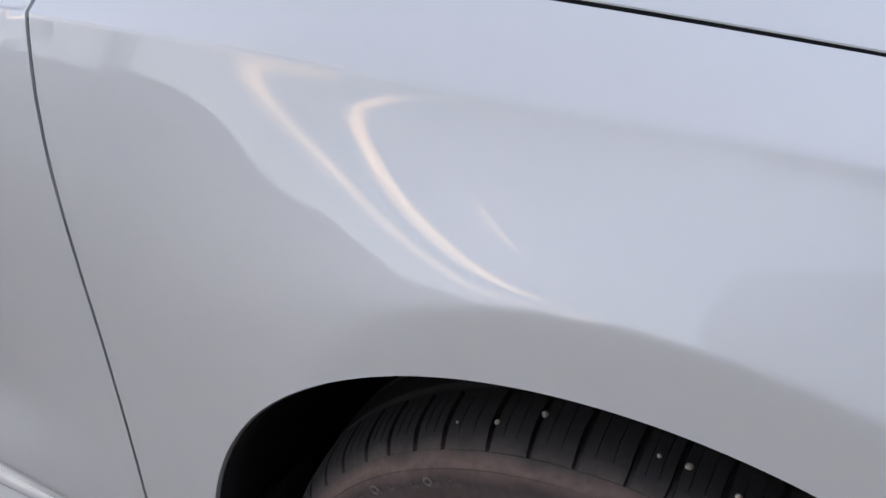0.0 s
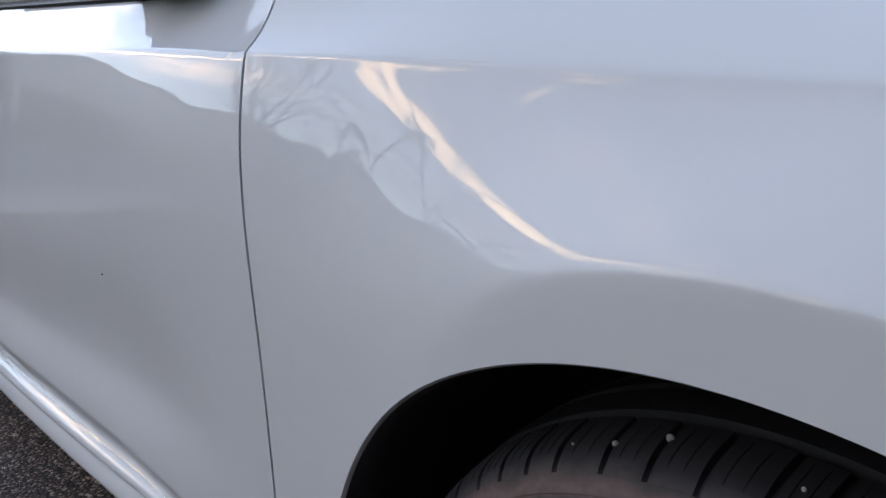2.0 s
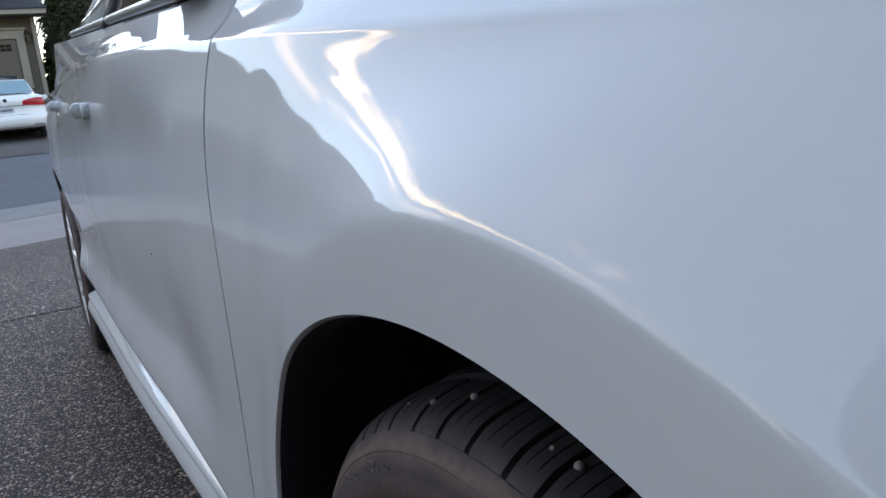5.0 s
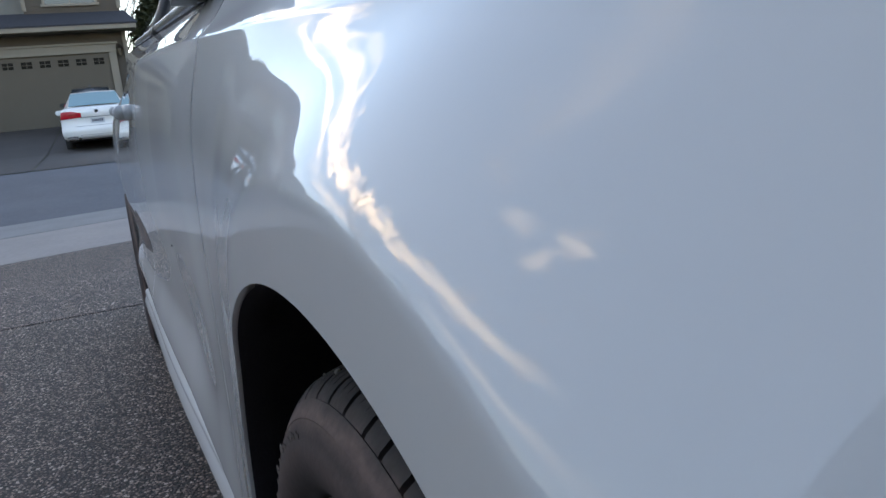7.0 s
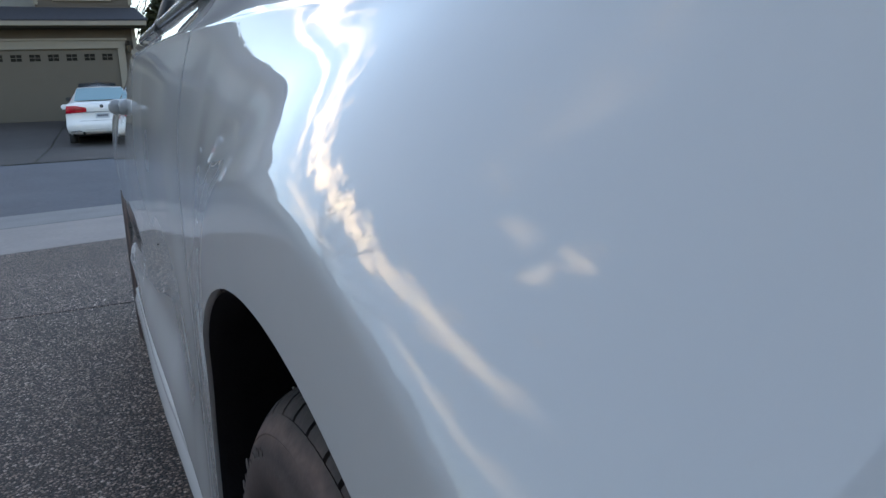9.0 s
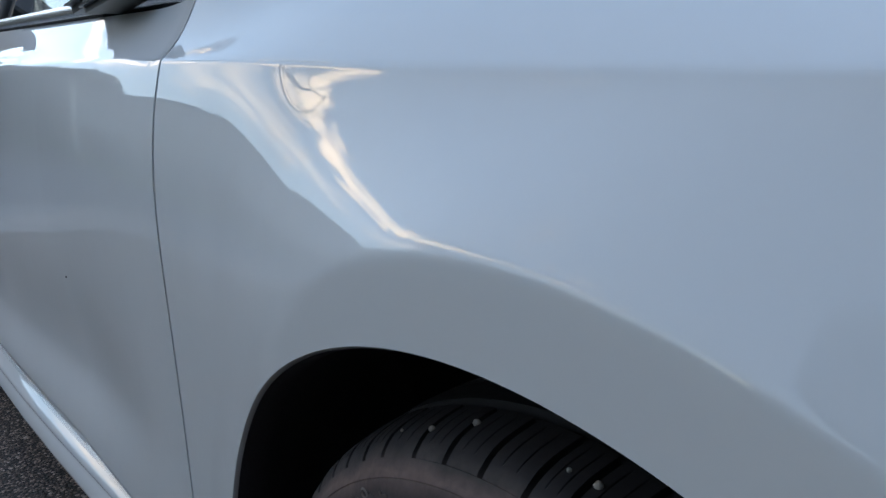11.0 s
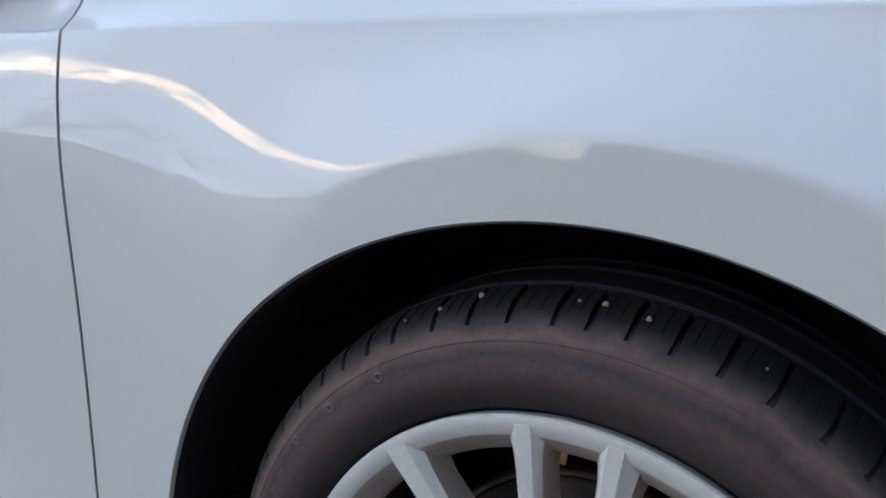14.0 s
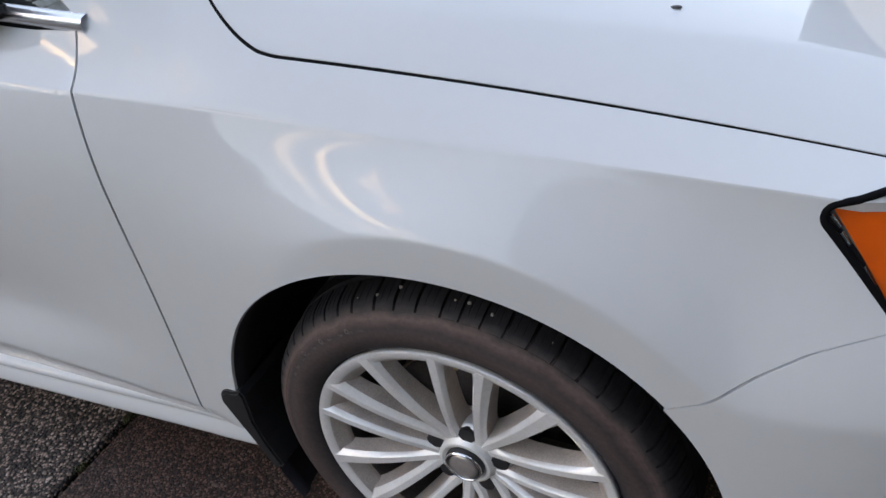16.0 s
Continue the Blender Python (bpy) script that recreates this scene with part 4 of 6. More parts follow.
def spoke(angle, w_in, w_out, r_in, r_out, flank, lean=0.0, label=""):
    """A tapering blade: a bright flat face, a sloping flank on each side (flank = widths), then walls coloured for dust
    and shade that spread where the blade meets hub and rim. lean moves its foot sideways at the hub."""
    sections = []
    for b in np.concatenate([np.linspace(0, 0.7, 8), [0.76, 0.81, 0.86, 0.90, 0.93, 0.96, 0.98, 1.0]]):
        r = r_in + (r_out - r_in) * b
        w = w_in + (w_out - w_in) * b ** 1.3
        end = max(0.0, (b - 0.72) / 0.28)
        foot = max(0.0, (0.30 - b) / 0.30)
        root_ = 0.005 * end ** 3 + 0.006 * foot ** 2
        wide = 0.005 + 0.010 * end ** 2 + 0.012 * foot ** 2
        y = 0.030 - 0.0288 * b ** 1.2 - 0.008 * math.sin(math.pi * b)
        depth = 0.042 - 0.016 * b
        fl, fr = flank[0] * (0.35 + 0.65 * b), flank[1] * (0.35 + 0.65 * b)
        q0 = lean * (1 - b) ** 1.4
        sections.append([(r, q_y, q0 + q) for q_y, q in (
            (y + 0.006 + 0.45 * fl, -w / 2 - fl - root_), (y + 0.0014, -w / 2), (y, -w / 2 + 0.0018), (y, w / 2 - 0.0018), (y + 0.0014, w / 2), (y + 0.006 + 0.45 * fr, w / 2 + fr + root_),
            (y + 0.006 + 0.6 * depth, w / 2 + fr + root_ + 0.6 * wide), (y + depth, w / 2 + fr + root_ + wide), (y + depth, -w / 2 - fl - root_ - wide), (y + 0.006 + 0.6 * depth, -w / 2 - fl - root_ - 0.6 * wide))])
    c, s = math.cos(angle), math.sin(angle)
    verts = [(r * c - q * s, y, r * s + q * c) for sec in sections for r, y, q in sec]
    n, m = 10, len(sections)
    faces = [(k * n + j, k * n + (j + 1) % n, (k + 1) * n + (j + 1) % n, (k + 1) * n + j) for k in range(m - 1) for j in range(n)] + [tuple(range(n))[::-1], tuple((m - 1) * n + j for j in range(n))]
    ob = mesh_object("spoke", verts, faces, ALLOY, wheel, label)
    ob.data.materials.append(DUST_SHADE)
    for k in range(m - 1):
        for j in (5, 6, 7, 8, 9):
            ob.data.polygons[k * n + j].material_index = 1
    ob.data.set_sharp_from_angle(angle=radians(20))
    return ob


for k in range(5):
    base = 72 * k
    spoke(radians(base + 92.0), 0.012, 0.0155, 0.046, 0.2335, (0.004, 0.004), 0.0130)
    spoke(radians(base + 74.8), 0.012, 0.0150, 0.046, 0.2335, (0.009, 0.003), -0.0135)
    spoke(radians(base + 48.6), 0.012, 0.0220, 0.046, 0.2335, (0.005, 0.005))
    a = radians(base + 83)
    # A solid black plug stands in for the dark of the lug hole.
    hole = bmesh.new()
    bmesh.ops.create_cone(hole, cap_ends=True, segments=24, radius1=0.0150, radius2=0.0135, depth=0.02)
    bmesh.ops.rotate(hole, matrix=Euler((radians(90), 0, 0)).to_matrix(), verts=hole.verts)
    bmesh.ops.translate(hole, vec=(0.055 * math.cos(a), 0.0405, 0.055 * math.sin(a)), verts=hole.verts)
    part("lug_hole", hole, PLASTIC, wheel, "black plug for the dark of a lug hole", smooth=False)
lathe("hub", [(0.0, 0.026), (0.033, 0.026), (0.036, 0.022), (0.042, 0.024), (0.044, 0.034), (0.068, 0.036), (0.072, 0.045), (0.070, 0.075)], 60, ALLOY, wheel, "silver wheel hub")
lathe("hub_cap", [(0.0, 0.0150), (0.02, 0.0155), (0.0285, 0.018), (0.031, 0.022), (0.031, 0.03)], 48, PLASTIC, wheel, "dark round hub cap with a plain bright emblem")
lathe("emblem_ring", [(0.0272, 0.0165), (0.0275, 0.0140), (0.0287, 0.0140), (0.0295, 0.0175)], 48, CHROME, wheel, "bright emblem ring")
lathe("emblem_disc", [(0.0, 0.0142), (0.014, 0.0144), (0.0225, 0.0148), (0.0235, 0.0165)], 40, BOWL, wheel, "plain grey emblem disc")
lathe("brake_disc", [(0.0, 0.085), (0.075, 0.085), (0.078, 0.095), (0.15, 0.095), (0.153, 0.10), (0.153, 0.118), (0.08, 0.12), (0.0, 0.12)], 64, BRAKE, wheel, "brown brake disc with a rusty edge")
lathe("disc_edge", [(0.1532, 0.0975), (0.1545, 0.0955), (0.1565, 0.0955), (0.1575, 0.1), (0.1575, 0.118), (0.1532, 0.119)], 64, RUST, wheel, "rusty edge of the brake disc")
cal = bmesh.new()
box(cal, 0.09, 0.175, 0.07, 0.15, -0.09, 0.03, 0.012)
part("brake_caliper", cal, BRAKE, wheel, "dark brake caliper")
va = radians(86.4)
tube("valve", [(0.222 * math.cos(va), 0.050, 0.222 * math.sin(va)), (0.208 * math.cos(va), 0.034, 0.208 * math.sin(va)), (0.197 * math.cos(va), 0.026, 0.197 * math.sin(va))], [0.0045, 0.0034, 0.0032], BRASS, wheel, "brass tyre valve")
for ang_, dy, r in ((104.6, 0.0175, 0.0022), (98.8, 0.0290, 0.0026), (84.6, 0.0225, 0.0015), (81.3, 0.0235, 0.0025), (75.6, 0.0190, 0.0024), (61.5, 0.020, 0.0011), (110.6, 0.016, 0.0011)):
    dy += 0.004
    rs_ = float(np.interp(dy, [p[1] for p in CROWN[:10]], [p[0] for p in CROWN[:10]])) + 0.0004
    dx, dz = rs_ * math.cos(radians(ang_)), rs_ * math.sin(radians(ang_))
    peb = bmesh.new()
    bmesh.ops.create_icosphere(peb, subdivisions=2, radius=r)
    for vert in peb.verts:
        vert.co *= 1 + 0.25 * noise.noise(vert.co * 400 + Vector((dx * 90, 0, 0)))
    bmesh.ops.translate(peb, vec=(dx, dy, dz), verts=peb.verts)
    part("stone", peb, STONE, wheel, "pale stone stuck in the tread", smooth=True)
MARKS = [(115.7, 0.2885, 0.0), (127.5, 0.2888, 0.0), (137.7, 0.2905, 0.0)]
MARKS += [(149.0 - 4.3 * k + 0.5 * math.sin(k * 2.3), 0.2850, 0.009 + 0.0012 * math.sin(k * 1.7)) for k in range(10)]
for a0, r0, h0 in MARKS:
    a = radians(a0)
    mark = bmesh.new()
    if h0 == 0.0:                             # small moulded rings
        for q in range(20):
            t0, t1 = 2 * math.pi * q / 20, 2 * math.pi * (q + 1) / 20
            vs = [mark.verts.new((rr * math.cos(t), 0.0004 if rr != 0.0032 else -0.0004, rr * math.sin(t))) for t in (t0, t1) for rr in (0.0018, 0.0032, 0.0046)]
            mark.faces.new((vs[0], vs[3], vs[4], vs[1]))
            mark.faces.new((vs[1], vs[4], vs[5], vs[2]))
        mat_ = RING
    else:                                     # worn letters, no longer legible: an upright and a foot
        box(mark, -0.0045, -0.0020, -0.0001, 0.0004, -h0 / 2, h0 / 2, 0.0001)
        box(mark, -0.0020, 0.0045, -0.0001, 0.0004, -h0 / 2, h0 / 2 - 0.002, 0.0001)
        mat_ = MARK
    bmesh.ops.rotate(mark, matrix=Euler((0, radians(90) - a, 0)).to_matrix(), verts=mark.verts)
    yb = float(np.interp(r0, [p[0] for p in SIDEWALL], [p[1] for p in SIDEWALL]))
    bmesh.ops.translate(mark, vec=(r0 * math.cos(a), yb - 0.0003 - (h0 == 0.0) * 0.0010, r0 * math.sin(a)), verts=mark.verts)
    part("sidewall_mark", mark, mat_, tyre, "pale moulded ring" if h0 == 0.0 else "worn raised sidewall marking")
wheel.parent = car
wheel.location = (-0.004, 0.0085, HUB_Z - 0.006)
for wx, wy, turn, spin in ((-WHEELBASE, -0.036, 0, 20), (-0.004, 2 * HALF - 0.0085, 180, 50), (-WHEELBASE, 2 * HALF + 0.060, 180, 10)):
    copy_thing(wheel, pose(wx, wy, HUB_Z - 0.006, 0, 0, turn) @ pose(0, 0, 0, 0, spin, 0))


# ---- ground: one sheet; driveway, apron, street and the rising drive across ----
GX = [400.0, 60.0, -9.8, -10.6, -16.0, -21.0, -31.0, -60.0, -400.0, -1500.0]
GZ = [0.0, 0.0, 0.0, 0.02, 0.56, 0.84, 1.85, 3.6, 22.0, 60.0]


def ground_z(x):
    return float(np.interp(-x, [-g for g in GX], GZ))


def speckled(name, dark, mid, light, size, rough=0.8, bump=0.6, patch=0.25, mortar_shade=0.3, loose=False):
    """Stony ground: small cells of varied grey, with broad stains."""
    m = material(name, mid, rough=rough)
    n, l = m.node_tree.nodes, m.node_tree.links
    p = n["Principled BSDF"]
    t, v, r, big, br, mul, bu = (n.new("ShaderNode" + k) for k in ("TexCoord", "TexVoronoi", "ValToRGB", "TexNoise", "ValToRGB", "Mix", "Bump"))
    v.inputs["Scale"].default_value = 1 / size
    r.color_ramp.elements[0].color, r.color_ramp.elements[1].color = (*dark, 1), (*light, 1)
    e = r.color_ramp.elements.new(0.55)
    e.color = (*mid, 1)
    r.color_ramp.elements[2].position = 0.90
    big.inputs["Scale"].default_value, big.inputs["Detail"].default_value = 0.9, 8
    br.color_ramp.elements[0].position, br.color_ramp.elements[1].position = 0.3, 0.7
    br.color_ramp.elements[0].color, br.color_ramp.elements[1].color = (1 - patch, 1 - patch, 1 - patch, 1), (1 + patch, 1 + patch, 1 + patch, 1)
    mul.data_type, mul.blend_type = "RGBA", "MULTIPLY"
    mul.inputs["Factor"].default_value = 1.0
    bu.inputs["Strength"].default_value, bu.inputs["Distance"].default_value = bump, size * 0.5
    sep = n.new("ShaderNodeSeparateColor")
    for a in (v, big):
        l.new(t.outputs["Object"], a.inputs["Vector"])
    l.new(v.outputs["Color"], sep.inputs["Color"])
    l.new(n.new("ShaderNodeNewGeometry").outputs["Random Per Island"] if loose else sep.outputs["Red"], r.inputs["Fac"])
    l.new(big.outputs["Fac"], br.inputs["Fac"])
    bed, joint = n.new("ShaderNodeValToRGB"), n.new("ShaderNodeMix")     # dark mortar between the stones, with the shade there put into its colour
    bed.color_ramp.elements[0].position, bed.color_ramp.elements[1].position = 0.38, 0.66
    bed.color_ramp.elements[0].color, bed.color_ramp.elements[1].color = (1, 1, 1, 1), (mortar_shade, mortar_shade, mortar_shade, 1)
    joint.data_type, joint.blend_type = "RGBA", "MULTIPLY"
    joint.inputs["Factor"].default_value = 1.0
    l.new(v.outputs["Distance"], bed.inputs["Fac"])
    l.new(r.outputs["Color"], joint.inputs["A"])
    l.new(bed.outputs["Color"], joint.inputs["B"])
    l.new(joint.outputs["Result"], mul.inputs["A"])
    l.new(br.outputs["Color"], mul.inputs["B"])
    l.new(mul.outputs["Result"], p.inputs["Base Color"])
    inv = n.new("ShaderNodeMath")
    inv.operation = "SUBTRACT"
    inv.inputs[0].default_value = 1.0
    l.new(v.outputs["Distance"], inv.inputs[1])
    l.new(inv.outputs[0], bu.inputs["Height"])
    l.new(bu.outputs["Normal"], p.inputs["Normal"])
    return m


GRASS = material("dry_lawn", (0.072, 0.092, 0.036), rough=0.9, var=0.5, scale=1.2, bump=0.8, bump_scale=60)
AGG = speckled("exposed_aggregate", (0.016, 0.011, 0.009), (0.077, 0.050, 0.041), (0.46, 0.345, 0.285), 0.0072, rough=0.65, bump=1.0, mortar_shade=0.08)
# Darker, browner aggregate for the slab nearest the car.
AGG_BROWN = speckled("brown_aggregate", (0.026, 0.012, 0.009), (0.078, 0.038, 0.029), (0.22, 0.125, 0.098), 0.0050, rough=0.6, mortar_shade=0.3)
CONC = material("smooth_concrete", (0.275, 0.245, 0.232), rough=0.85, var=0.15, scale=1.5, bump=0.3, bump_scale=150)
GUTTER = material("pale_gutter_concrete", (0.205, 0.20, 0.20), rough=0.85, var=0.15, scale=2.0, bump=0.3, bump_scale=150)
ASPH = material("street_asphalt", (0.085, 0.09, 0.105), rough=0.75, var=0.2, scale=1.2, bump=0.5, bump_scale=160)
DRIVE2 = material("damp_driveway_concrete", (0.037, 0.032, 0.030), rough=0.7, var=0.35, scale=0.5, bump=0.4, bump_scale=120)


def skew(y):
    """The street runs at an angle across the end of the drive."""
    return -0.34 * np.clip(y, -5, 9)


def sheet(name, x0, x1, y0, y1, lift, mat, label="", s0=0.0, s1=0.0):
    xs = sorted({x0, x1, *[g for g in GX if min(x0, x1) < g < max(x0, x1)]}, reverse=True)
    ys = sorted({y0, y1, *[v for v in (-5.0, 9.0) if y0 < v < y1]})
    p = [[(x + float(skew(y)) * (s0 if x == xs[0] else s1 if x == xs[-1] else max(s0, s1)), y, ground_z(x) + lift) for y in ys] for x in xs]
    ob = grid(name, p, mat)
    ob.data.polygons.foreach_set("use_smooth", [False] * len(ob.data.polygons))
    return tagged(ob, label, name, kind="structure")


def slab(name, x0, x1, y0, y1, mat, label, wavy=0.0, thick=0.06, s0=0.0, s1=0.0):
    """A slab with a slightly uneven broken edge and real thickness, lying on the ground sheet."""
    n = 60
    ys = np.linspace(y0, y1, n)
    w = np.array([noise.noise(Vector((yy * 2.1, x0 * 3, 0))) for yy in ys]) * wavy + skew(ys) * s0
    w2 = np.array([noise.noise(Vector((yy * 2.1, x1 * 3, 5))) for yy in ys]) * wavy + skew(ys) * s1
    p = []
    for zz, ex in ((-thick, 0.0), (-0.006, 0.0), (0.0, 0.006)):
        p.append([(x0 - ex + w[k], ys[k], ground_z(x0) + zz) for k in range(n)])
    for zz, ex in ((0.0, 0.006), (-0.006, 0.0), (-thick, 0.0)):
        p.append([(x1 + ex + w2[k], ys[k], ground_z(x1) + zz) for k in range(n)])
    ob = grid(name, p, mat)
    ob.data.set_sharp_from_angle(angle=radians(30))
    return tagged(ob, label, name, kind="structure")


sheet("ground", 400.0, -1500.0, -900, 900, -0.045, GRASS, "dull green winter lawn")
slab("driveway", 8.0, -0.961, -2.6, 5.2, AGG_BROWN, "dark brown exposed aggregate driveway slab", 0.004)
slab("driveway", -0.975, -3.678, -2.6, 5.2, AGG, "grey exposed aggregate driveway slab", 0.006)
slab("driveway", -3.694, -6.62, -2.6, 5.2, AGG, "grey exposed aggregate driveway slab", 0.006, s1=1.0)
slab("pavement", -6.65, -8.97, -40, 40, CONC, "pale smooth concrete apron and pavement", 0.006, s0=1.0, s1=1.0)
slab("gutter", -9.04, -9.8, -60, 60, GUTTER, "pale concrete gutter strip", 0.006, s0=1.0, s1=1.0)
sheet("gutter", -9.8, -10.55, -60, 60, -0.002, GUTTER, "pale concrete gutter strip", 1.0, 1.0)
sheet("road", -10.55, -16.0, -150, 150, -0.012, ASPH, "blue-grey asphalt street", 1.0, 0.8)
sheet("driveway", -16.0, -30.9, -6.5, -1.41, 0.0, DRIVE2, "dark damp concrete driveway across the street", 0.8, 0.0)
sheet("driveway", -16.0, -30.9, -1.39, 3.2, 0.0, DRIVE2, "dark damp concrete driveway across the street", 0.8, 0.0)

# loose-looking stones of the exposed aggregate, proud of the slab
rng = np.random.default_rng(4)
PEB = speckled("aggregate_stones", (0.036, 0.026, 0.022), (0.11, 0.082, 0.071), (0.55, 0.45, 0.39), 0.03, rough=0.65, bump=0.1, patch=0.1, mortar_shade=1.0, loose=True)
PEB_BROWN = speckled("brown_stones", (0.020, 0.012, 0.010), (0.052, 0.032, 0.027), (0.16, 0.11, 0.088), 0.03, rough=0.6, bump=0.1, patch=0.1, mortar_shade=1.0, loose=True)
base_v = np.array([(1, 0, 0), (0.5, 0.87, 0), (-0.5, 0.87, 0), (-1, 0, 0), (-0.5, -0.87, 0), (0.5, -0.87, 0), (0.45, 0.25, 0.75), (-0.45, 0.3, 0.8), (0.0, -0.5, 0.7)])
base_f = [(0, 1, 6), (1, 2, 7, 6), (2, 3, 7), (3, 4, 8, 7), (4, 5, 8), (5, 0, 6, 8), (6, 7, 8)]
pv, pf = [], []
n_peb = 46000
px_, py_ = -0.45 - 4.6 * rng.random(n_peb) ** 1.5, 0.45 - 1.75 * rng.random(n_peb)
keep = (np.abs(px_ + 3.686) > 0.02) & (np.abs(px_ + 0.968) > 0.016)
for k in np.nonzero(keep)[0]:
    s = 0.0019 + 0.0038 * rng.random() ** 2.0 + (0.004 * rng.random() if rng.random() < 0.02 else 0.0)
    a = rng.random() * 6.28
    c_, s_ = math.cos(a), math.sin(a)
    q = base_v * np.array([s * (0.8 + 0.6 * rng.random()), s, s * 0.55])
    x, y = q[:, 0] * c_ - q[:, 1] * s_ + px_[k], q[:, 0] * s_ + q[:, 1] * c_ + py_[k]
    o = len(pv) * 9
    pv.append(np.stack([x, y, q[:, 2] - 0.0004], -1))
    pf += [tuple(i + o for i in f) for f in base_f]
near_car = np.repeat(px_[keep] > -0.965, len(base_f))
allv = np.concatenate(pv)
for umber, mat_, text in ((False, PEB, "small grey and tan stones set in the driveway"), (True, PEB_BROWN, "small dark brown stones set in the driveway")):
    fs_ = [f for f, d in zip(pf, near_car) if bool(d) == umber]
    used = sorted({i for f in fs_ for i in f})
    renum = {i: k for k, i in enumerate(used)}
    stones = mesh_object("aggregate_stones", allv[used], [tuple(renum[i] for i in f) for f in fs_], mat_)
    tagged(stones, text, "stones", kind="stuff")

# weeds in the joint between two slabs
WEED = material("weed_green", (0.075, 0.082, 0.030), rough=0.7, var=0.45, scale=40)
wv, wf = [], []
for k in range(150):
    cx, cy = -0.968 + rng.normal() * 0.005, rng.choice([0.138, 0.13, -0.026]) + rng.normal() * 0.011
    a, hgt, lean = rng.random() * 6.28, 0.003 + 0.006 * rng.random(), 0.4 + rng.random()
    w = 0.0008 + 0.0012 * rng.random()
    dx, dy = math.cos(a), math.sin(a)
    o = len(wv)
    wv += [(cx - dy * w, cy + dx * w, -0.006), (cx + dy * w, cy - dx * w, -0.006), (cx + dx * hgt * lean * 0.5 + dy * w * 1.3, cy + dy * hgt * lean * 0.5 - dx * w * 1.3, hgt * 0.7), (cx + dx * hgt * lean * 0.5 - dy * w * 1.3, cy + dy * hgt * lean * 0.5 + dx * w * 1.3, hgt * 0.7), (cx + dx * hgt * lean, cy + dy * hgt * lean, hgt)]
    wf += [(o, o + 1, o + 2, o + 3), (o + 3, o + 2, o + 4)]
tagged(mesh_object("weeds", wv, wf, WEED), "small green weeds in the driveway joint", "weeds", kind="stuff")

# ---- houses ----
SIDING = material("taupe_siding", (0.078, 0.065, 0.053), rough=0.8, var=0.06, scale=3)
SIDING_G = material("grey_siding", (0.21, 0.21, 0.205), rough=0.8, var=0.06, scale=3)
SIDING_B = material("beige_siding", (0.36, 0.33, 0.28), rough=0.8, var=0.06, scale=3)
TRIM = material("cream_trim_paint", (0.21, 0.187, 0.155), rough=0.6, var=0.04, scale=5)
WHITE = material("white_trim_paint", (0.78, 0.78, 0.76), rough=0.5, var=0.03, scale=5)
DOORP = material("taupe_garage_door", (0.084, 0.070, 0.053), rough=0.6, var=0.05, scale=2)
ROOF = material("dark_shingles", (0.028, 0.030, 0.040), rough=0.9, var=0.35, scale=9, bump=0.6, bump_scale=25)
STONEW = speckled("stacked_stone", (0.12, 0.10, 0.085), (0.2, 0.175, 0.15), (0.3, 0.26, 0.22), 0.16, bump=1.0)
WINGLASS = material("window_glass", (0.03, 0.035, 0.04), rough=0.04, spec=0.9)
BLIND = material("brown_door_glass", (0.012, 0.009, 0.007), rough=0.6, spec=0.15, var=0.3, scale=6)
IRON = material("dark_iron", (0.03, 0.025, 0.02), rough=0.5, metal=0.3)
LAMPGLASS = material("lantern_glass", (0.07, 0.058, 0.042), rough=0.2)


def window(parent, x, y0, y1, z0, z1, trim=WHITE, along="y"):
    """A window in a wall that faces +x (or +y): frame, sill and panes."""
    def b(name, a0, a1, c0, c1, d0, d1, mat, par):
        return box_part(name, *((x + d0, x + d1, a0, a1) if along == "y" else (a0, a1, x + d0, x + d1)), c0, c1, mat, par, bevel=0.004)
    f = 0.09
    w = b("window", y0, y1, z1 - f, z1, 0.0, 0.05, trim, parent)
    b("frame", y0, y0 + f, z0, z1 - f, 0.0, 0.05, trim, w)
    b("frame", y1 - f, y1, z0, z1 - f, 0.0, 0.05, trim, w)
    b("sill", y0 - 0.06, y1 + 0.06, z0 - 0.10, z0, 0.0, 0.08, trim, w)
    m = (y0 + y1) / 2
    b("mullion", m - 0.025, m + 0.025, z0, z1 - f, 0.0, 0.035, trim, w)
    b("pane", y0 + f, m - 0.025, z0, z1 - f, 0.0, 0.015, WINGLASS, w)
    b("pane", m + 0.025, y1 - f, z0, z1 - f, 0.0, 0.015, WINGLASS, w)
    return w


def clap(name, x, y0, y1, z0, z1, mat, parent, course=0.18):
    """Lapped siding boards over a wall face that looks to +x."""
    vs, fs = [], []
    for k in range(int((z1 - z0) / course)):
        za, zb = z0 + k * course, z0 + (k + 1) * course
        o = len(vs)
        vs += [(x, y0, zb), (x, y1, zb), (x + 0.014, y1, za), (x + 0.014, y0, za), (x, y1, za), (x, y0, za)]
        fs += [(o + 3, o + 2, o + 1, o), (o + 5, o + 4, o + 2, o + 3)]
    return mesh_object(name, vs, fs, mat, parent, smooth=False)


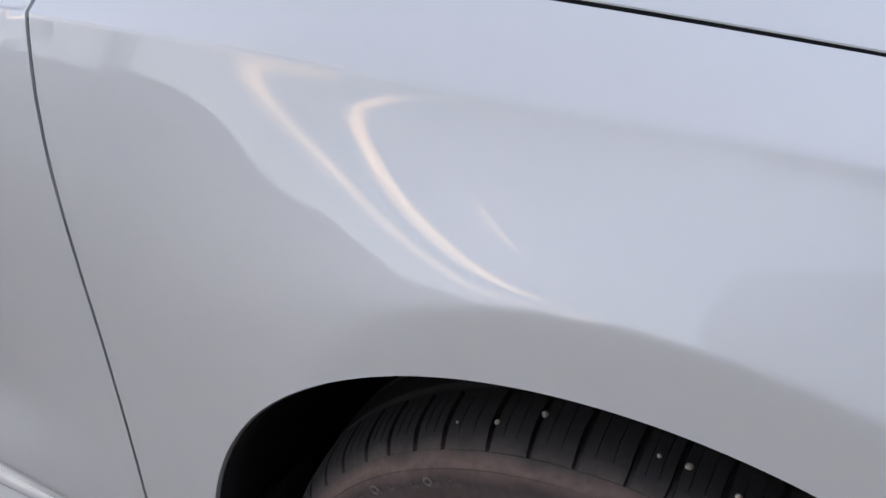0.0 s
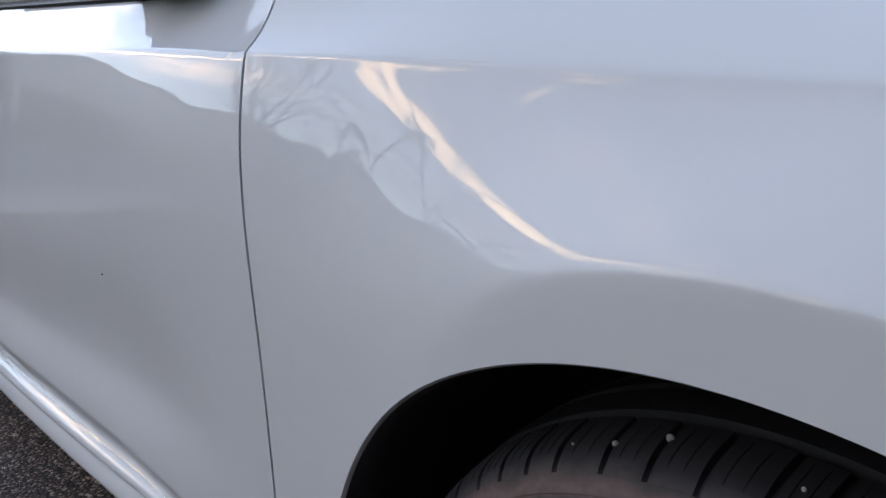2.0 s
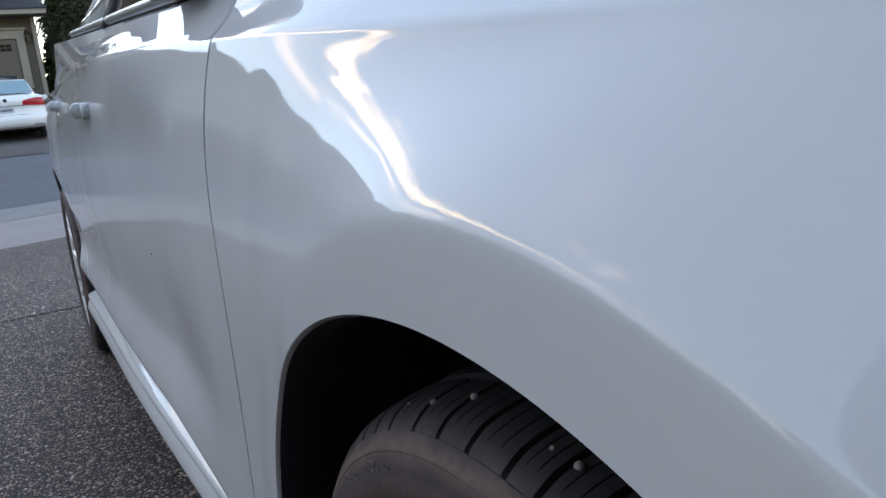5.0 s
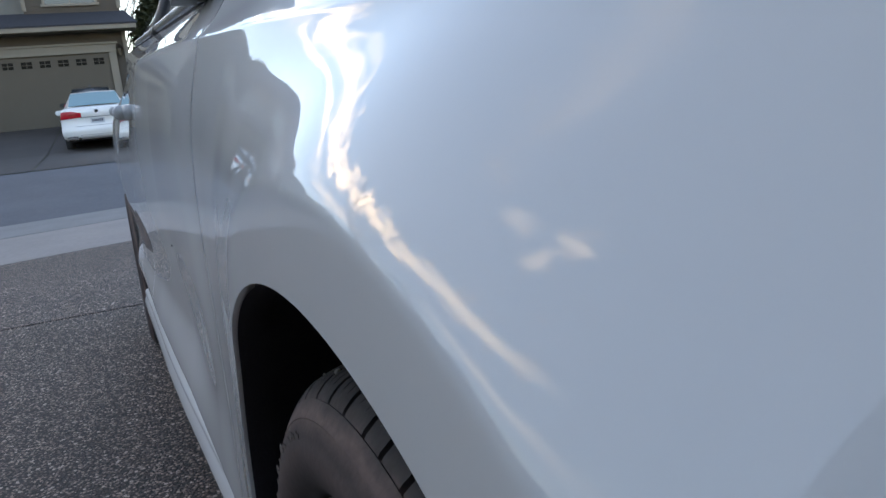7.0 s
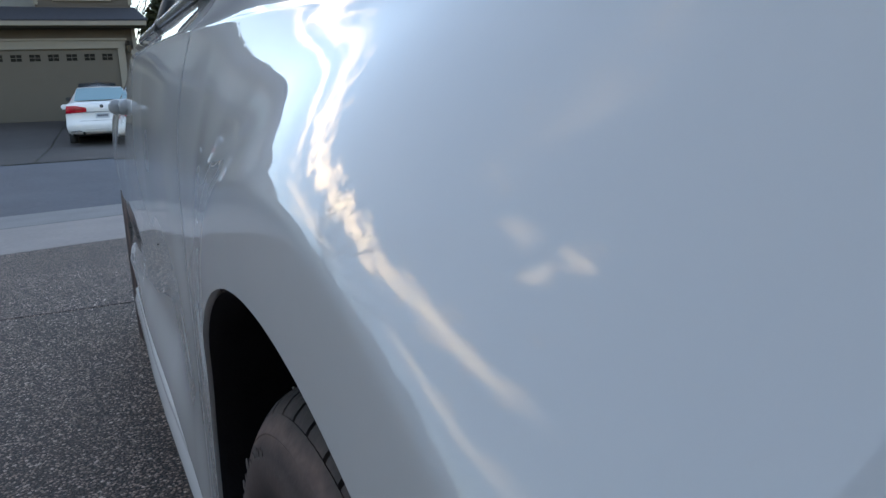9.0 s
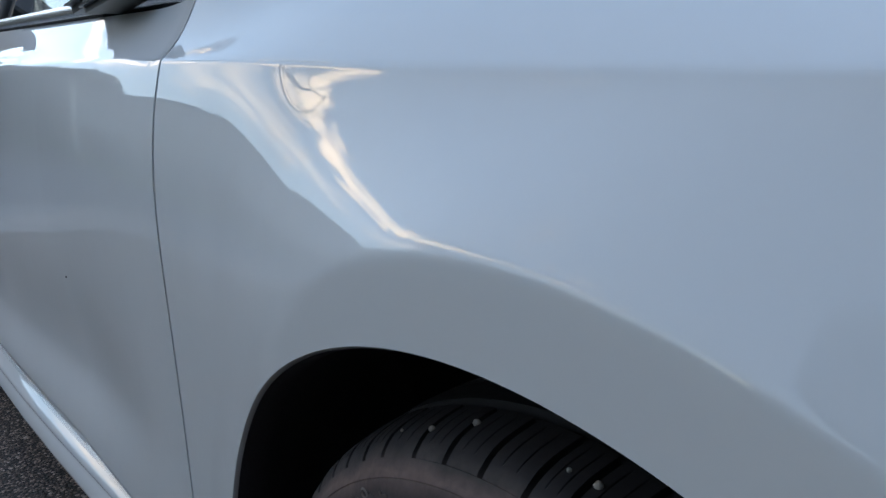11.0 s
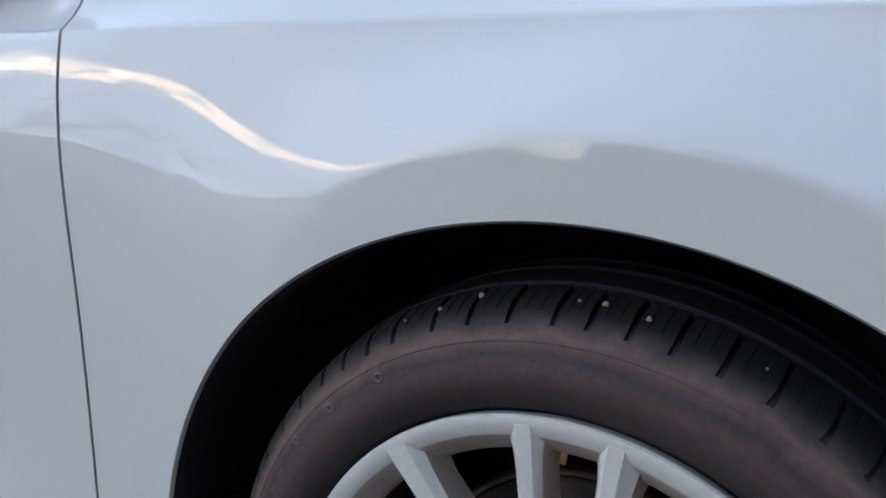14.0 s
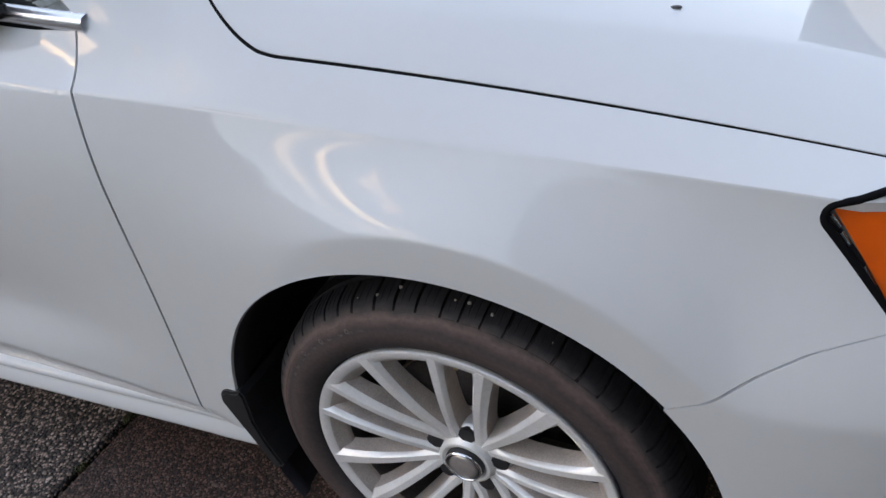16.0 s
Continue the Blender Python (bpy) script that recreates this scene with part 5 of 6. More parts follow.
def gable(name, x0, x1, y0, y1, z, rise, mat, parent, ridge="y", over=0.35, thick=0.16):
    """A pitched roof with eaves; its ridge runs along y or x."""
    x0, x1, y0, y1 = x0 - over, x1 + over, y0 - over, y1 + over
    bm = bmesh.new()
    if ridge == "y":
        m = (x0 + x1) / 2
        sec = [(x0, z), (m, z + rise), (x1, z), (x1, z + thick), (m, z + rise + thick), (x0, z + thick)]
        rings = [[bm.verts.new((a, yy, c)) for a, c in sec] for yy in (y0, y1)]
    else:
        m = (y0 + y1) / 2
        sec = [(y0, z), (m, z + rise), (y1, z), (y1, z + thick), (m, z + rise + thick), (y0, z + thick)]
        rings = [[bm.verts.new((xx, a, c)) for a, c in sec] for xx in (x0, x1)]
    n = len(sec)
    for k in range(n):
        bm.faces.new((rings[0][k], rings[0][(k + 1) % n], rings[1][(k + 1) % n], rings[1][k]))
    for r in rings:
        bm.faces.new((r[0], r[1], r[4], r[5]))
        bm.faces.new((r[1], r[2], r[3], r[4]))
    bmesh.ops.recalc_face_normals(bm, faces=bm.faces)
    return part(name, bm, mat, parent)


# the taupe house with the wide garage, across the street
BZ = 1.85
h1 = root("house", "taupe two-storey house with a closed double garage door", "house", (-31.0, 0, BZ))
box_part("wall", -9.0, -0.35, -5.6, 1.30, -0.6, 3.40, SIDING, h1)
clap("siding", -0.35, 0.93, 1.30, 0.55, 3.38, SIDING, h1)
clap("siding", -0.35, -5.6, -4.6, 0.55, 3.38, SIDING, h1)
clap("siding", -0.35, -4.6, 0.93, 2.95, 3.38, SIDING, h1)
box_part("corner_board", -0.37, -0.28, 1.22, 1.36, 0.55, 3.38, TRIM, h1, "cream corner board")
box_part("stone_base", -0.42, -0.26, 0.90, 1.40, -0.5, 0.5, STONEW, h1, "stacked stone base")
box_part("stone_cap", -0.44, -0.22, 0.88, 1.44, 0.5, 0.58, TRIM, h1, "cream cap on the stone base", bevel=0.01)
box_part("header", -0.33, -0.20, -4.75, 0.95, 2.60, 2.90, TRIM, h1, "cream garage door header", bevel=0.008)
box_part("header_cap", -0.33, -0.14, -4.85, 1.02, 2.90, 2.98, TRIM, h1, bevel=0.01)
box_part("jamb", -0.33, -0.20, 0.66, 0.92, -0.1, 2.60, TRIM, h1, "cream door jamb", bevel=0.008)
box_part("jamb", -0.33, -0.20, -4.72, -4.46, -0.1, 2.60, TRIM, h1, "cream door jamb", bevel=0.008)
gd = box_part("garage_door", -0.349, -0.30, -4.46, 0.66, -0.05, 2.60, DOORP, h1, "taupe sectional garage door with a row of small windows")
for k in range(5):
    z0 = -0.03 + 0.525 * k
    for j in range(8):
        y0 = -4.41 + 0.632 * j
        if k < 4:
            box_part("door_panel", -0.30, -0.288, y0 + 0.03, y0 + 0.60, z0 + 0.05, z0 + 0.49, DOORP, gd, bevel=0.01)
for j in range(8):
    yc_ = 0.27 - 0.612 * j
    for a in (-1, 1):
        for b in (-1, 1):
            box_part("pane", -0.30, -0.290, yc_ + a * 0.095 - 0.085, yc_ + a * 0.095 + 0.085, 2.30 + b * 0.065 - 0.055, 2.30 + b * 0.065 + 0.055, BLIND, gd)
box_part("soffit", -0.5, 0.55, -6.1, 1.75, 3.36, 3.44, TRIM, h1, "shaded soffit")
box_part("fascia", 0.52, 0.60, -6.1, 1.75, 3.34, 3.52, TRIM, h1, "cream fascia and gutter", bevel=0.01)
lower = bmesh.new()
vs = [lower.verts.new(p) for p in ((0.62, -6.15, 3.50), (0.62, 1.80, 3.50), (-1.6, 1.50, 4.26), (-1.6, -6.15, 4.26), (0.62, -6.15, 3.56), (0.62, 1.80, 3.56), (-1.6, 1.50, 4.34), (-1.6, -6.15, 4.34))]
for f in ((0, 1, 2, 3), (7, 6, 5, 4), (0, 4, 5, 1), (1, 5, 6, 2), (2, 6, 7, 3), (3, 7, 4, 0)):
    lower.faces.new([vs[i] for i in f])
bmesh.ops.recalc_face_normals(lower, faces=lower.faces)
part("roof", lower, ROOF, h1, "dark shingle roof over the garage")
box_part("upper_wall", -9.0, -1.5, -2.0, 1.36, 3.45, 7.0, SIDING, h1)
box_part("upper_wall", -9.0, -2.6, -6.0, -2.0, 3.45, 7.0, SIDING_G, h1)
clap("siding", -1.5, -2.0, 1.36, 4.40, 7.0, SIDING, h1)
box_part("corner_board", -1.52, -1.44, -2.04, -1.90, 4.40, 7.0, TRIM, h1, "cream corner board")
box_part("corner_board", -1.52, -1.44, 1.28, 1.42, 4.40, 7.0, TRIM, h1, "cream corner board")
window(h1, -1.48, -1.33, 0.60, 4.64, 6.05, TRIM)
gable("roof", -9.0, -1.5, -6.0, 1.36, 7.0, 1.9, ROOF, h1, ridge="y", over=0.5)
lantern = box_part("wall_lantern", -0.335, -0.20, 1.03, 1.09, 2.44, 2.50, IRON, h1, "dark iron wall lantern", bevel=0.01)
lb = bmesh.new()
bmesh.ops.create_cone(lb, cap_ends=True, segments=6, radius1=0.07, radius2=0.11, depth=0.26)
bmesh.ops.translate(lb, vec=(-0.16, 1.06, 2.58), verts=lb.verts)
part("lantern_glass", lb, LAMPGLASS, lantern, "amber lantern glass")
lc = bmesh.new()
bmesh.ops.create_cone(lc, cap_ends=True, segments=6, radius1=0.15, radius2=0.02, depth=0.16)
bmesh.ops.translate(lc, vec=(-0.16, 1.06, 2.79), verts=lc.verts)
part("lantern_roof", lc, IRON, lantern)


DULLWHITE = material("weathered_white_trim", (0.46, 0.44, 0.41), rough=0.6, var=0.06, scale=4)


def plain_house(place, w, d, h, rise, wall, label, ridge="x", rz=0.0, storey=2.8, porch=True):
    """A two-storey house whose front, with trimmed windows and a garage, looks to +x."""
    hh = root("house", label, "house", place, rz)
    box_part("wall", -d, 0, -w / 2, w / 2, -1.2, h, wall, hh)
    gable("roof", -d, 0, -w / 2, w / 2, h, rise, ROOF, hh, ridge=ridge, over=0.45)
    if ridge == "x":
        bm = bmesh.new()
        vs = [bm.verts.new(p) for p in ((-0.001, -w / 2, h), (-0.001, w / 2, h), (-0.001, 0, h + rise * 0.98), (-d, -w / 2, h), (-d, w / 2, h), (-d, 0, h + rise * 0.98))]
        for f in ((0, 1, 2), (3, 5, 4), (0, 2, 5, 3), (1, 4, 5, 2), (0, 3, 4, 1)):
            bm.faces.new([vs[i] for i in f])
        part("gable_wall", bm, wall, hh)
    n = int(w // 3.4)
    for k in range(n):
        yc = -w / 2 + (k + 0.5) * w / n
        window(hh, 0.0, yc - 0.75, yc + 0.75, h - 1.9, h - 0.5, DULLWHITE)
        if k != n - 1:
            window(hh, 0.0, yc - 0.7, yc + 0.7, 0.9, 2.2, DULLWHITE)
    window(hh, 0.0, -0.5, 0.5, h + 0.25, h + 1.05, DULLWHITE) if ridge == "x" and rise > 1.8 else None
    box_part("garage_door", 0.0, 0.05, w / 2 - w / n - 0.2, w / 2 - 0.45, -0.1, 2.2, SIDING, hh, "taupe garage door", bevel=0.01)
    box_part("band", 0.0, 0.04, -w / 2, w / 2, storey, storey + 0.22, DULLWHITE, hh, "white band between storeys")
    for s in (-1, 1):
        box_part("corner_board", -0.03, 0.045, s * w / 2 - 0.09, s * w / 2 + 0.09, -0.2, h, DULLWHITE, hh, "white corner board")
    box_part("fascia", 0.40, 0.50, -w / 2 - 0.4, w / 2 + 0.4, h - 0.05, h + 0.16, DULLWHITE, hh, "white fascia") if ridge == "y" else None
    return hh


plain_house((-29, -13.5, 1.7), 11, 9, 5.2, 1.9, SIDING_G, "grey two-storey house with white window trim", ridge="x")
plain_house((-29, -28.0, 1.7), 12, 9, 4.9, 1.4, SIDING_B, "beige two-storey house with a taupe garage door", ridge="y")
plain_house((-27, -43.0, 1.6), 11, 9, 5.0, 1.8, SIDING, "taupe two-storey house further down the street", ridge="x")
plain_house((-31, 14.0, 1.85), 11, 9, 5.8, 2.4, SIDING_B, "beige house behind the hedge across the street", ridge="y")

# the house that the driveway leads to: its wing stands beside the drive, its garage ahead of the car
SLATE = material("slate_grey_siding", (0.042, 0.044, 0.047), rough=0.75, var=0.08, scale=3)
own = root("house", "slate grey two-storey house beside the driveway", "house", (0, 0, 0))
box_part("wall", 1.10, 10.0, -12.0, -3.4, 2.6, 5.3, SLATE, own)
box_part("lower_wall", 1.10, 10.0, -12.0, -3.4, -0.3, 2.597, SLATE, own)
gable("roof", 0.94, 10.0, -12.0, -3.4, 5.3, 2.2, ROOF, own, ridge="x", over=0.5)
box_part("garage_wall", 5.2, 12.0, -3.4, 6.0, -0.3, 5.3, SLATE, own)
gable("roof", 5.2, 12.0, -3.4, 6.0, 5.3, 2.0, ROOF, own, ridge="y", over=0.5)
box_part("garage_door", 5.14, 5.2, -1.6, 3.6, 0.0, 2.3, WHITE, own, "white garage door", bevel=0.01)
box_part("corner_board", 1.06, 1.16, -3.45, -3.37, -0.1, 5.3, SLATE, own, "slate grey corner board")
window(own, -3.4, 2.2, 3.9, 1.0, 2.3, along="x")

# the neighbour's house on the far side of the drive
side_house = root("house", "grey house beside the driveway, past the parked car", "house", (0, 0, 0))
box_part("wall", 3.3, 12.0, 7.6, 16.0, -0.3, 4.6, SIDING_G, side_house)
box_part("corner_board", 3.25, 3.36, 7.55, 7.66, -0.1, 4.6, DULLWHITE, side_house, "white corner board")
gable("roof", 3.3, 12.0, 7.6, 16.0, 4.6, 2.0, ROOF, side_house, ridge="x", over=0.45)

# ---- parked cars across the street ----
SHADE = material("bumper_crease_shade", (0.30, 0.30, 0.31), rough=0.5)
DARKRED = material("dark_red_lens", (0.24, 0.003, 0.012), rough=0.25, spec=0.3, coat=0.25)
RED = material("red_lamp_lens", (0.40, 0.003, 0.016), rough=0.25, spec=0.3, coat=0.25)
PLATE = material("pale_plate", (0.5, 0.52, 0.56), rough=0.5)
INK = material("dark_ink", (0.06, 0.07, 0.10), rough=0.6)
WPAINT = material("white_paint_plain", (0.78, 0.78, 0.78), rough=0.3, coat=0.8, var=0.02, scale=2)
DPAINT = material("black_paint", (0.012, 0.013, 0.017), rough=0.3, coat=0.8, var=0.1, scale=2)
# Blue base colour stands in for the sky reflected in the glass.
SKYGLASS = material("sky_toned_rear_glass", (0.15, 0.27, 0.31), rough=0.12, spec=0.4)
TYREM = material("plain_tyre", (0.02, 0.02, 0.02), rough=0.85, var=0.2, scale=8)


def parked_saloon(place, paint, width, length, height, label, glass, emblem=True):
    """A saloon seen from behind: its tail at x = 0 looks to +x, its nose at x = -length."""
    c = root("parked_car", label, "car", place)
    hw = width / 2
    st = [(-length, 0.62, 0.35, 0.62), (-length + 0.25, 0.86, 0.25, 0.70), (-length + 0.9, 0.98, 0.2, 0.86), (-length * 0.6, 1.0, 0.2, 0.95), (-1.4, 1.0, 0.2, 0.98), (-0.6, 0.985, 0.22, 1.02), (-0.20, 0.965, 0.25, 1.0)]
    rows = []
    for x, f, zb, zt in st:
        w = hw * f
        rows.append([(x, -w * 0.90, zb), (x, -w * 0.98, zb + 0.12), (x, -w, (zb + zt) / 2), (x, -w * 0.97, zt - 0.12), (x, -w * 0.90, zt - 0.02), (x, -w * 0.5, zt), (x, 0, zt + 0.005), (x, w * 0.5, zt), (x, w * 0.90, zt - 0.02), (x, w * 0.97, zt - 0.12), (x, w, (zb + zt) / 2), (x, w * 0.98, zb + 0.12), (x, w * 0.90, zb)])
    grid("body", rows, paint, c, flip=True)
    levels = np.array([(0.20, 0.90, -0.16), (0.235, 0.95, -0.03), (0.28, 0.975, 0.015), (0.40, 1.0, 0.035), (0.49, 1.0, 0.030), (0.525, 0.99, 0.004), (0.70, 0.985, 0.0), (0.735, 0.98, 0.010), (0.745, 0.98, 0.018), (0.86, 0.965, 0.026), (0.94, 0.94, 0.012), (0.985, 0.90, -0.03), (1.015, 0.86, -0.13), (1.032, 0.84, -0.34), (1.035, 0.82, -0.50)])

    def tail(s_, z):
        """The rear of the car: s_ runs across it from -1 to 1."""
        w, dx = np.interp(z, levels[:, 0], levels[:, 1]), np.interp(z, levels[:, 0], levels[:, 2])
        return np.array([dx - 0.20 * abs(s_) ** 4 - 0.04 * s_ * s_, s_ * w * hw, z])

    sx_ = np.linspace(-1, 1, 31)
    grid("tail", [[tail(a, z) for a in sx_] for z in levels[:, 0]], paint, c, "rear panel and bumper", flip=True)
    cab = []
    for x, f, z in ((-length * 0.70, 0.80, 0.93), (-length * 0.52, 0.66, height - 0.03), (-length * 0.40, 0.67, height), (-1.45, 0.66, height - 0.035), (-1.15, 0.67, height - 0.10), (-0.42, 0.76, 1.03)):
        w = hw * f
        cab.append([(x, -hw * 0.90, 0.96), (x, -w * 1.05, z - 0.10 if z > 1.1 else z - 0.03), (x, -w * 0.95, z - 0.015), (x, 0, z + 0.014), (x, w * 0.95, z - 0.015), (x, w * 1.05, z - 0.10 if z > 1.1 else z - 0.03), (x, hw * 0.90, 0.96)])
    grid("cabin", cab, paint, c, flip=True)
    lo, hi = 1.035, height - 0.095
    gl = [[(-0.405 - 0.735 * b + 0.03 * (1 - a * a), a * hw * (0.735 - 0.10 * b), lo + (hi - lo) * b + 0.012 * (1 - a * a) + 0.012) for a in np.linspace(-1, 1, 11)] for b in np.linspace(0.03, 0.97, 7)]
    grid("rear_screen", gl, glass, c, "tinted rear screen")
    for s in (-1, 1):
        side = [[(-1.15 - (length * 0.38) * a, s * hw * (0.88 - 0.20 * b), 1.0 + (height - 1.14) * b) for b in (0, 0.5, 1)] for a in np.linspace(0.1, 0.95, 6)]
        grid("side_window", side, WINGLASS, c, flip=s < 0)
        lampb = []
        for a in np.linspace(0, 1, 14):
            zl, zh_ = 0.750 - 0.015 * a, 0.860 + 0.065 * math.sin(a * 1.9)
            lampb.append([tail(s * (0.43 + 0.565 * a), zl + (zh_ - zl) * b) + np.array([0.007, s * 0.004 * a, 0]) for b in np.linspace(0, 1, 6)])
        lamp_ = grid("tail_lamp", lampb, RED, c, "red wrap-round tail lamp", flip=s > 0)
        grid("lamp_band", [[p + np.array([0.003, 0, 0]) for p in row[2:4]] for row in lampb[2:9]], DARKRED, lamp_, "darker band across the lamp", flip=s > 0)
        mir = bmesh.new()
        box(mir, -length * 0.66 - 0.06, -length * 0.66 + 0.06, s * (hw + 0.10) - 0.10, s * (hw + 0.10) + 0.10, 0.98, 1.12, 0.03)
        part("wing_mirror", mir, paint, c, "wing mirror")
        for wx in (-0.95, -length + 0.9):
            t = bmesh.new()
            bmesh.ops.create_cone(t, cap_ends=True, segments=28, radius1=0.315, radius2=0.315, depth=0.2)
            bmesh.ops.rotate(t, matrix=Euler((radians(90), 0, 0)).to_matrix(), verts=t.verts)
            bmesh.ops.bevel(t, geom=[e for e in t.edges if abs(e.verts[0].co.y - e.verts[1].co.y) < 0.01], offset=0.03, segments=2, affect="EDGES")
            bmesh.ops.translate(t, vec=(wx, s * (hw - 0.12), 0.315), verts=t.verts)
            part("tyre", t, TYREM, c, "black tyre", smooth=True)

    def on_tail(name, s0, s1, z0, z1, m, lift, lab="", n=9):
        rows = [[tail(a, z) + np.array([lift, 0, 0]) for a in np.linspace(s0, s1, n)] for z in np.linspace(z0, z1, 3)]
        return grid(name, rows, m, c, lab, skirt=(-0.006, 0, 0), flip=True)

    on_tail("lid_line", -0.44, 0.44, 0.741, 0.752, INK, 0.004, "dark line under the boot lid")
    on_tail("lid_edge", -0.62, 0.62, 0.527, 0.533, INK, 0.003, "dark gap above the bumper")
    on_tail("plate", -0.19, 0.19, 0.585, 0.715, PLATE, 0.006, "pale number plate")
    for k in range(6):
        on_tail("plate_bar", -0.145 + 0.05 * k, -0.108 + 0.05 * k, 0.625, 0.685, INK, 0.0095, n=3)
    # The crease's shade is painted as a thin grey strip.
    on_tail("bumper_line", -0.95, 0.95, 0.300, 0.308, SHADE, 0.004, "grey strip for the shade of the bumper crease")
    for a0, a1 in ((-0.92, -0.62), (0.62, 0.92)):
        on_tail("bumper_slot", a0, a1, 0.262, 0.285, INK, 0.004, "dark slot low in the bumper")
    tube("exhaust", [(-0.35, -hw * 0.55, 0.235), (-0.02, -hw * 0.55, 0.225)], 0.032, TYREM, c, "dark exhaust tip", n=12)
    box_part("underbody", -length + 0.6, -0.25, -hw * 0.86, hw * 0.86, 0.17, 0.30, TYREM, c, "dark underbody", bevel=0.01)
    em = bmesh.new()
    bmesh.ops.create_cone(em, cap_ends=True, segments=20, radius1=0.048, radius2=0.043, depth=0.02)
    bmesh.ops.rotate(em, matrix=Euler((0, radians(90), 0)).to_matrix(), verts=em.verts)
    bmesh.ops.translate(em, vec=(0.020, 0, 0.885), verts=em.verts)
    part("emblem", em, CHROME, c, "plain round bright emblem")
    fin = bmesh.new()
    box(fin, -1.55, -1.40, -0.02, 0.02, height - 0.03, height + 0.06, 0.015)
    part("antenna", fin, INK, c, "dark fin antenna")
    for ob in c.children:
        if not ob.name.startswith("tyre"):
            ob.location.z = 0.10             # the body sits up on its wheels
    return c


parked_saloon((-20.8, -0.13, 0.83), WPAINT, 1.74, 4.6, 1.51, "white saloon parked on the drive across the street", SKYGLASS)
parked_saloon((-26.1, -0.20, 1.33), DPAINT, 1.72, 4.2, 1.52, "black car parked ahead of the white saloon", WINGLASS)

# ---- trees ----
BARK = material("grey_bark", (0.09, 0.075, 0.062), rough=0.9, var=0.3, scale=8, bump=0.6, bump_scale=40)
NEEDLE = material("dark_evergreen", (0.024, 0.028, 0.012), rough=0.8, var=0.5, scale=4)
LEAF = material("olive_leaf", (0.05, 0.06, 0.025), rough=0.7, var=0.5, scale=3)


def bare_tree(place, height, seed, label, spread=0.62, limbs=10):
    """A leafless tree: a short trunk, limbs that fan upwards, then finer and finer twigs."""
    rnd = random.Random(seed)
    tree = root("tree", label, "tree", place)
    tv, tf, bv, bf = [], [], [], []

    def stick(vs, fs, a, b, r0, r1, n):
        d = (b - a).normalized()
        u = d.orthogonal().normalized()
        w = d.cross(u)
        o = len(vs)
        for p, r in ((a, r0), (b, r1)):
            vs += [tuple(p + (u * math.cos(t * 6.2832 / n) + w * math.sin(t * 6.2832 / n)) * r) for t in range(n)]
        fs += [(o + k, o + (k + 1) % n, o + n + (k + 1) % n, o + n + k) for k in range(n)]

    def limb(vs, fs, p, d, length, r, steps, bend, sides):
        """A slightly crooked tapering stick; returns points and directions along it."""
        out = []
        for k in range(steps):
            q = p + d * (length / steps)
            r1 = r * (1 - 0.75 * (k + 1) / steps) + 0.004
            stick(vs, fs, p, q, r * (1 - 0.75 * k / steps) + 0.004, r1, sides)
            d = (d + Vector((rnd.uniform(-1, 1), rnd.uniform(-1, 1), rnd.uniform(-0.4, 0.9))) * bend).normalized()
            p = q
            out.append((p.copy(), d.copy()))
        return out

    def fork(d, lean):
        s_ = Vector((rnd.uniform(-1, 1), rnd.uniform(-1, 1), rnd.uniform(-0.2, 0.4))).normalized()
        return (d * (1 - lean) + s_ * lean).normalized()

    stem = limb(tv, tf, Vector((0, 0, 0)), Vector((0, 0, 1)), height * 0.30, height * 0.014, 5, 0.05, 8)
    top_, up_ = stem[-1]
    for k in range(limbs):
        a_ = 6.2832 * k / limbs + rnd.uniform(-0.3, 0.3)
        tilt = rnd.uniform(0.12, spread)
        d0 = Vector((math.cos(a_) * tilt, math.sin(a_) * tilt, 1.0)).normalized()
        start_ = stem[rnd.choice((2, 3, 4, 4))][0]
        main_ = limb(bv, bf, start_, d0, height * rnd.uniform(0.48, 0.70), height * 0.0036, 9, 0.10, 5)
        for p1, d1 in main_[1:]:
            for _ in range(2):
                side_ = limb(bv, bf, p1, fork(d1, 0.42), height * rnd.uniform(0.10, 0.22), height * 0.0015, 5, 0.12, 3)
                for p2, d2 in side_[1::2]:
                    limb(bv, bf, p2, fork(d2, 0.45), height * rnd.uniform(0.05, 0.10), height * 0.0006, 3, 0.12, 3)
    mesh_object("trunk", tv, tf, BARK, tree, "grey tapered trunk")
    mesh_object("branches", bv, bf, BARK, tree, "bare branches and twigs")
    return tree


def leafy(name, place, size, seed, mat, label, n=5200, leaf=0.09, power=0.8):
    """An evergreen of many small leaf clumps round a stem; size = width, depth, height."""
    r = np.random.default_rng(seed)
    t = root(name, label, "tree", place)
    tube("trunk", [(0, 0, -0.3), (0.03, 0, size[2] * 0.4), (0, 0.02, size[2] * 0.85)], [0.12, 0.09, 0.02], BARK, t)
    z = r.random(n) ** 0.9
    rad = (1 - z) ** power * np.minimum(1, z * 9 + 0.35)
    a = r.random(n) * 6.283
    rr = rad * np.sqrt(0.35 + 0.65 * r.random(n)) * (1 + 0.22 * np.sin(a * 3 + z * 9) * r.random(n))
    c = np.stack([np.cos(a) * rr * size[0] / 2, np.sin(a) * rr * size[1] / 2, z * size[2]], -1)
    vs, fs = [], []
    for k in range(n):
        u, w = r.normal(size=3), r.normal(size=3)
        u, w = u / np.linalg.norm(u), w / np.linalg.norm(w)
        s = leaf * (0.5 + r.random())
        o = len(vs)
        vs += [c[k] + u * s, c[k] + w * s * 0.5, c[k] - u * s, c[k] - w * s * 0.5]
        fs.append((o, o + 1, o + 2, o + 3))
    mesh_object("crown", vs, fs, mat, t, "dense small leaves")
    return t


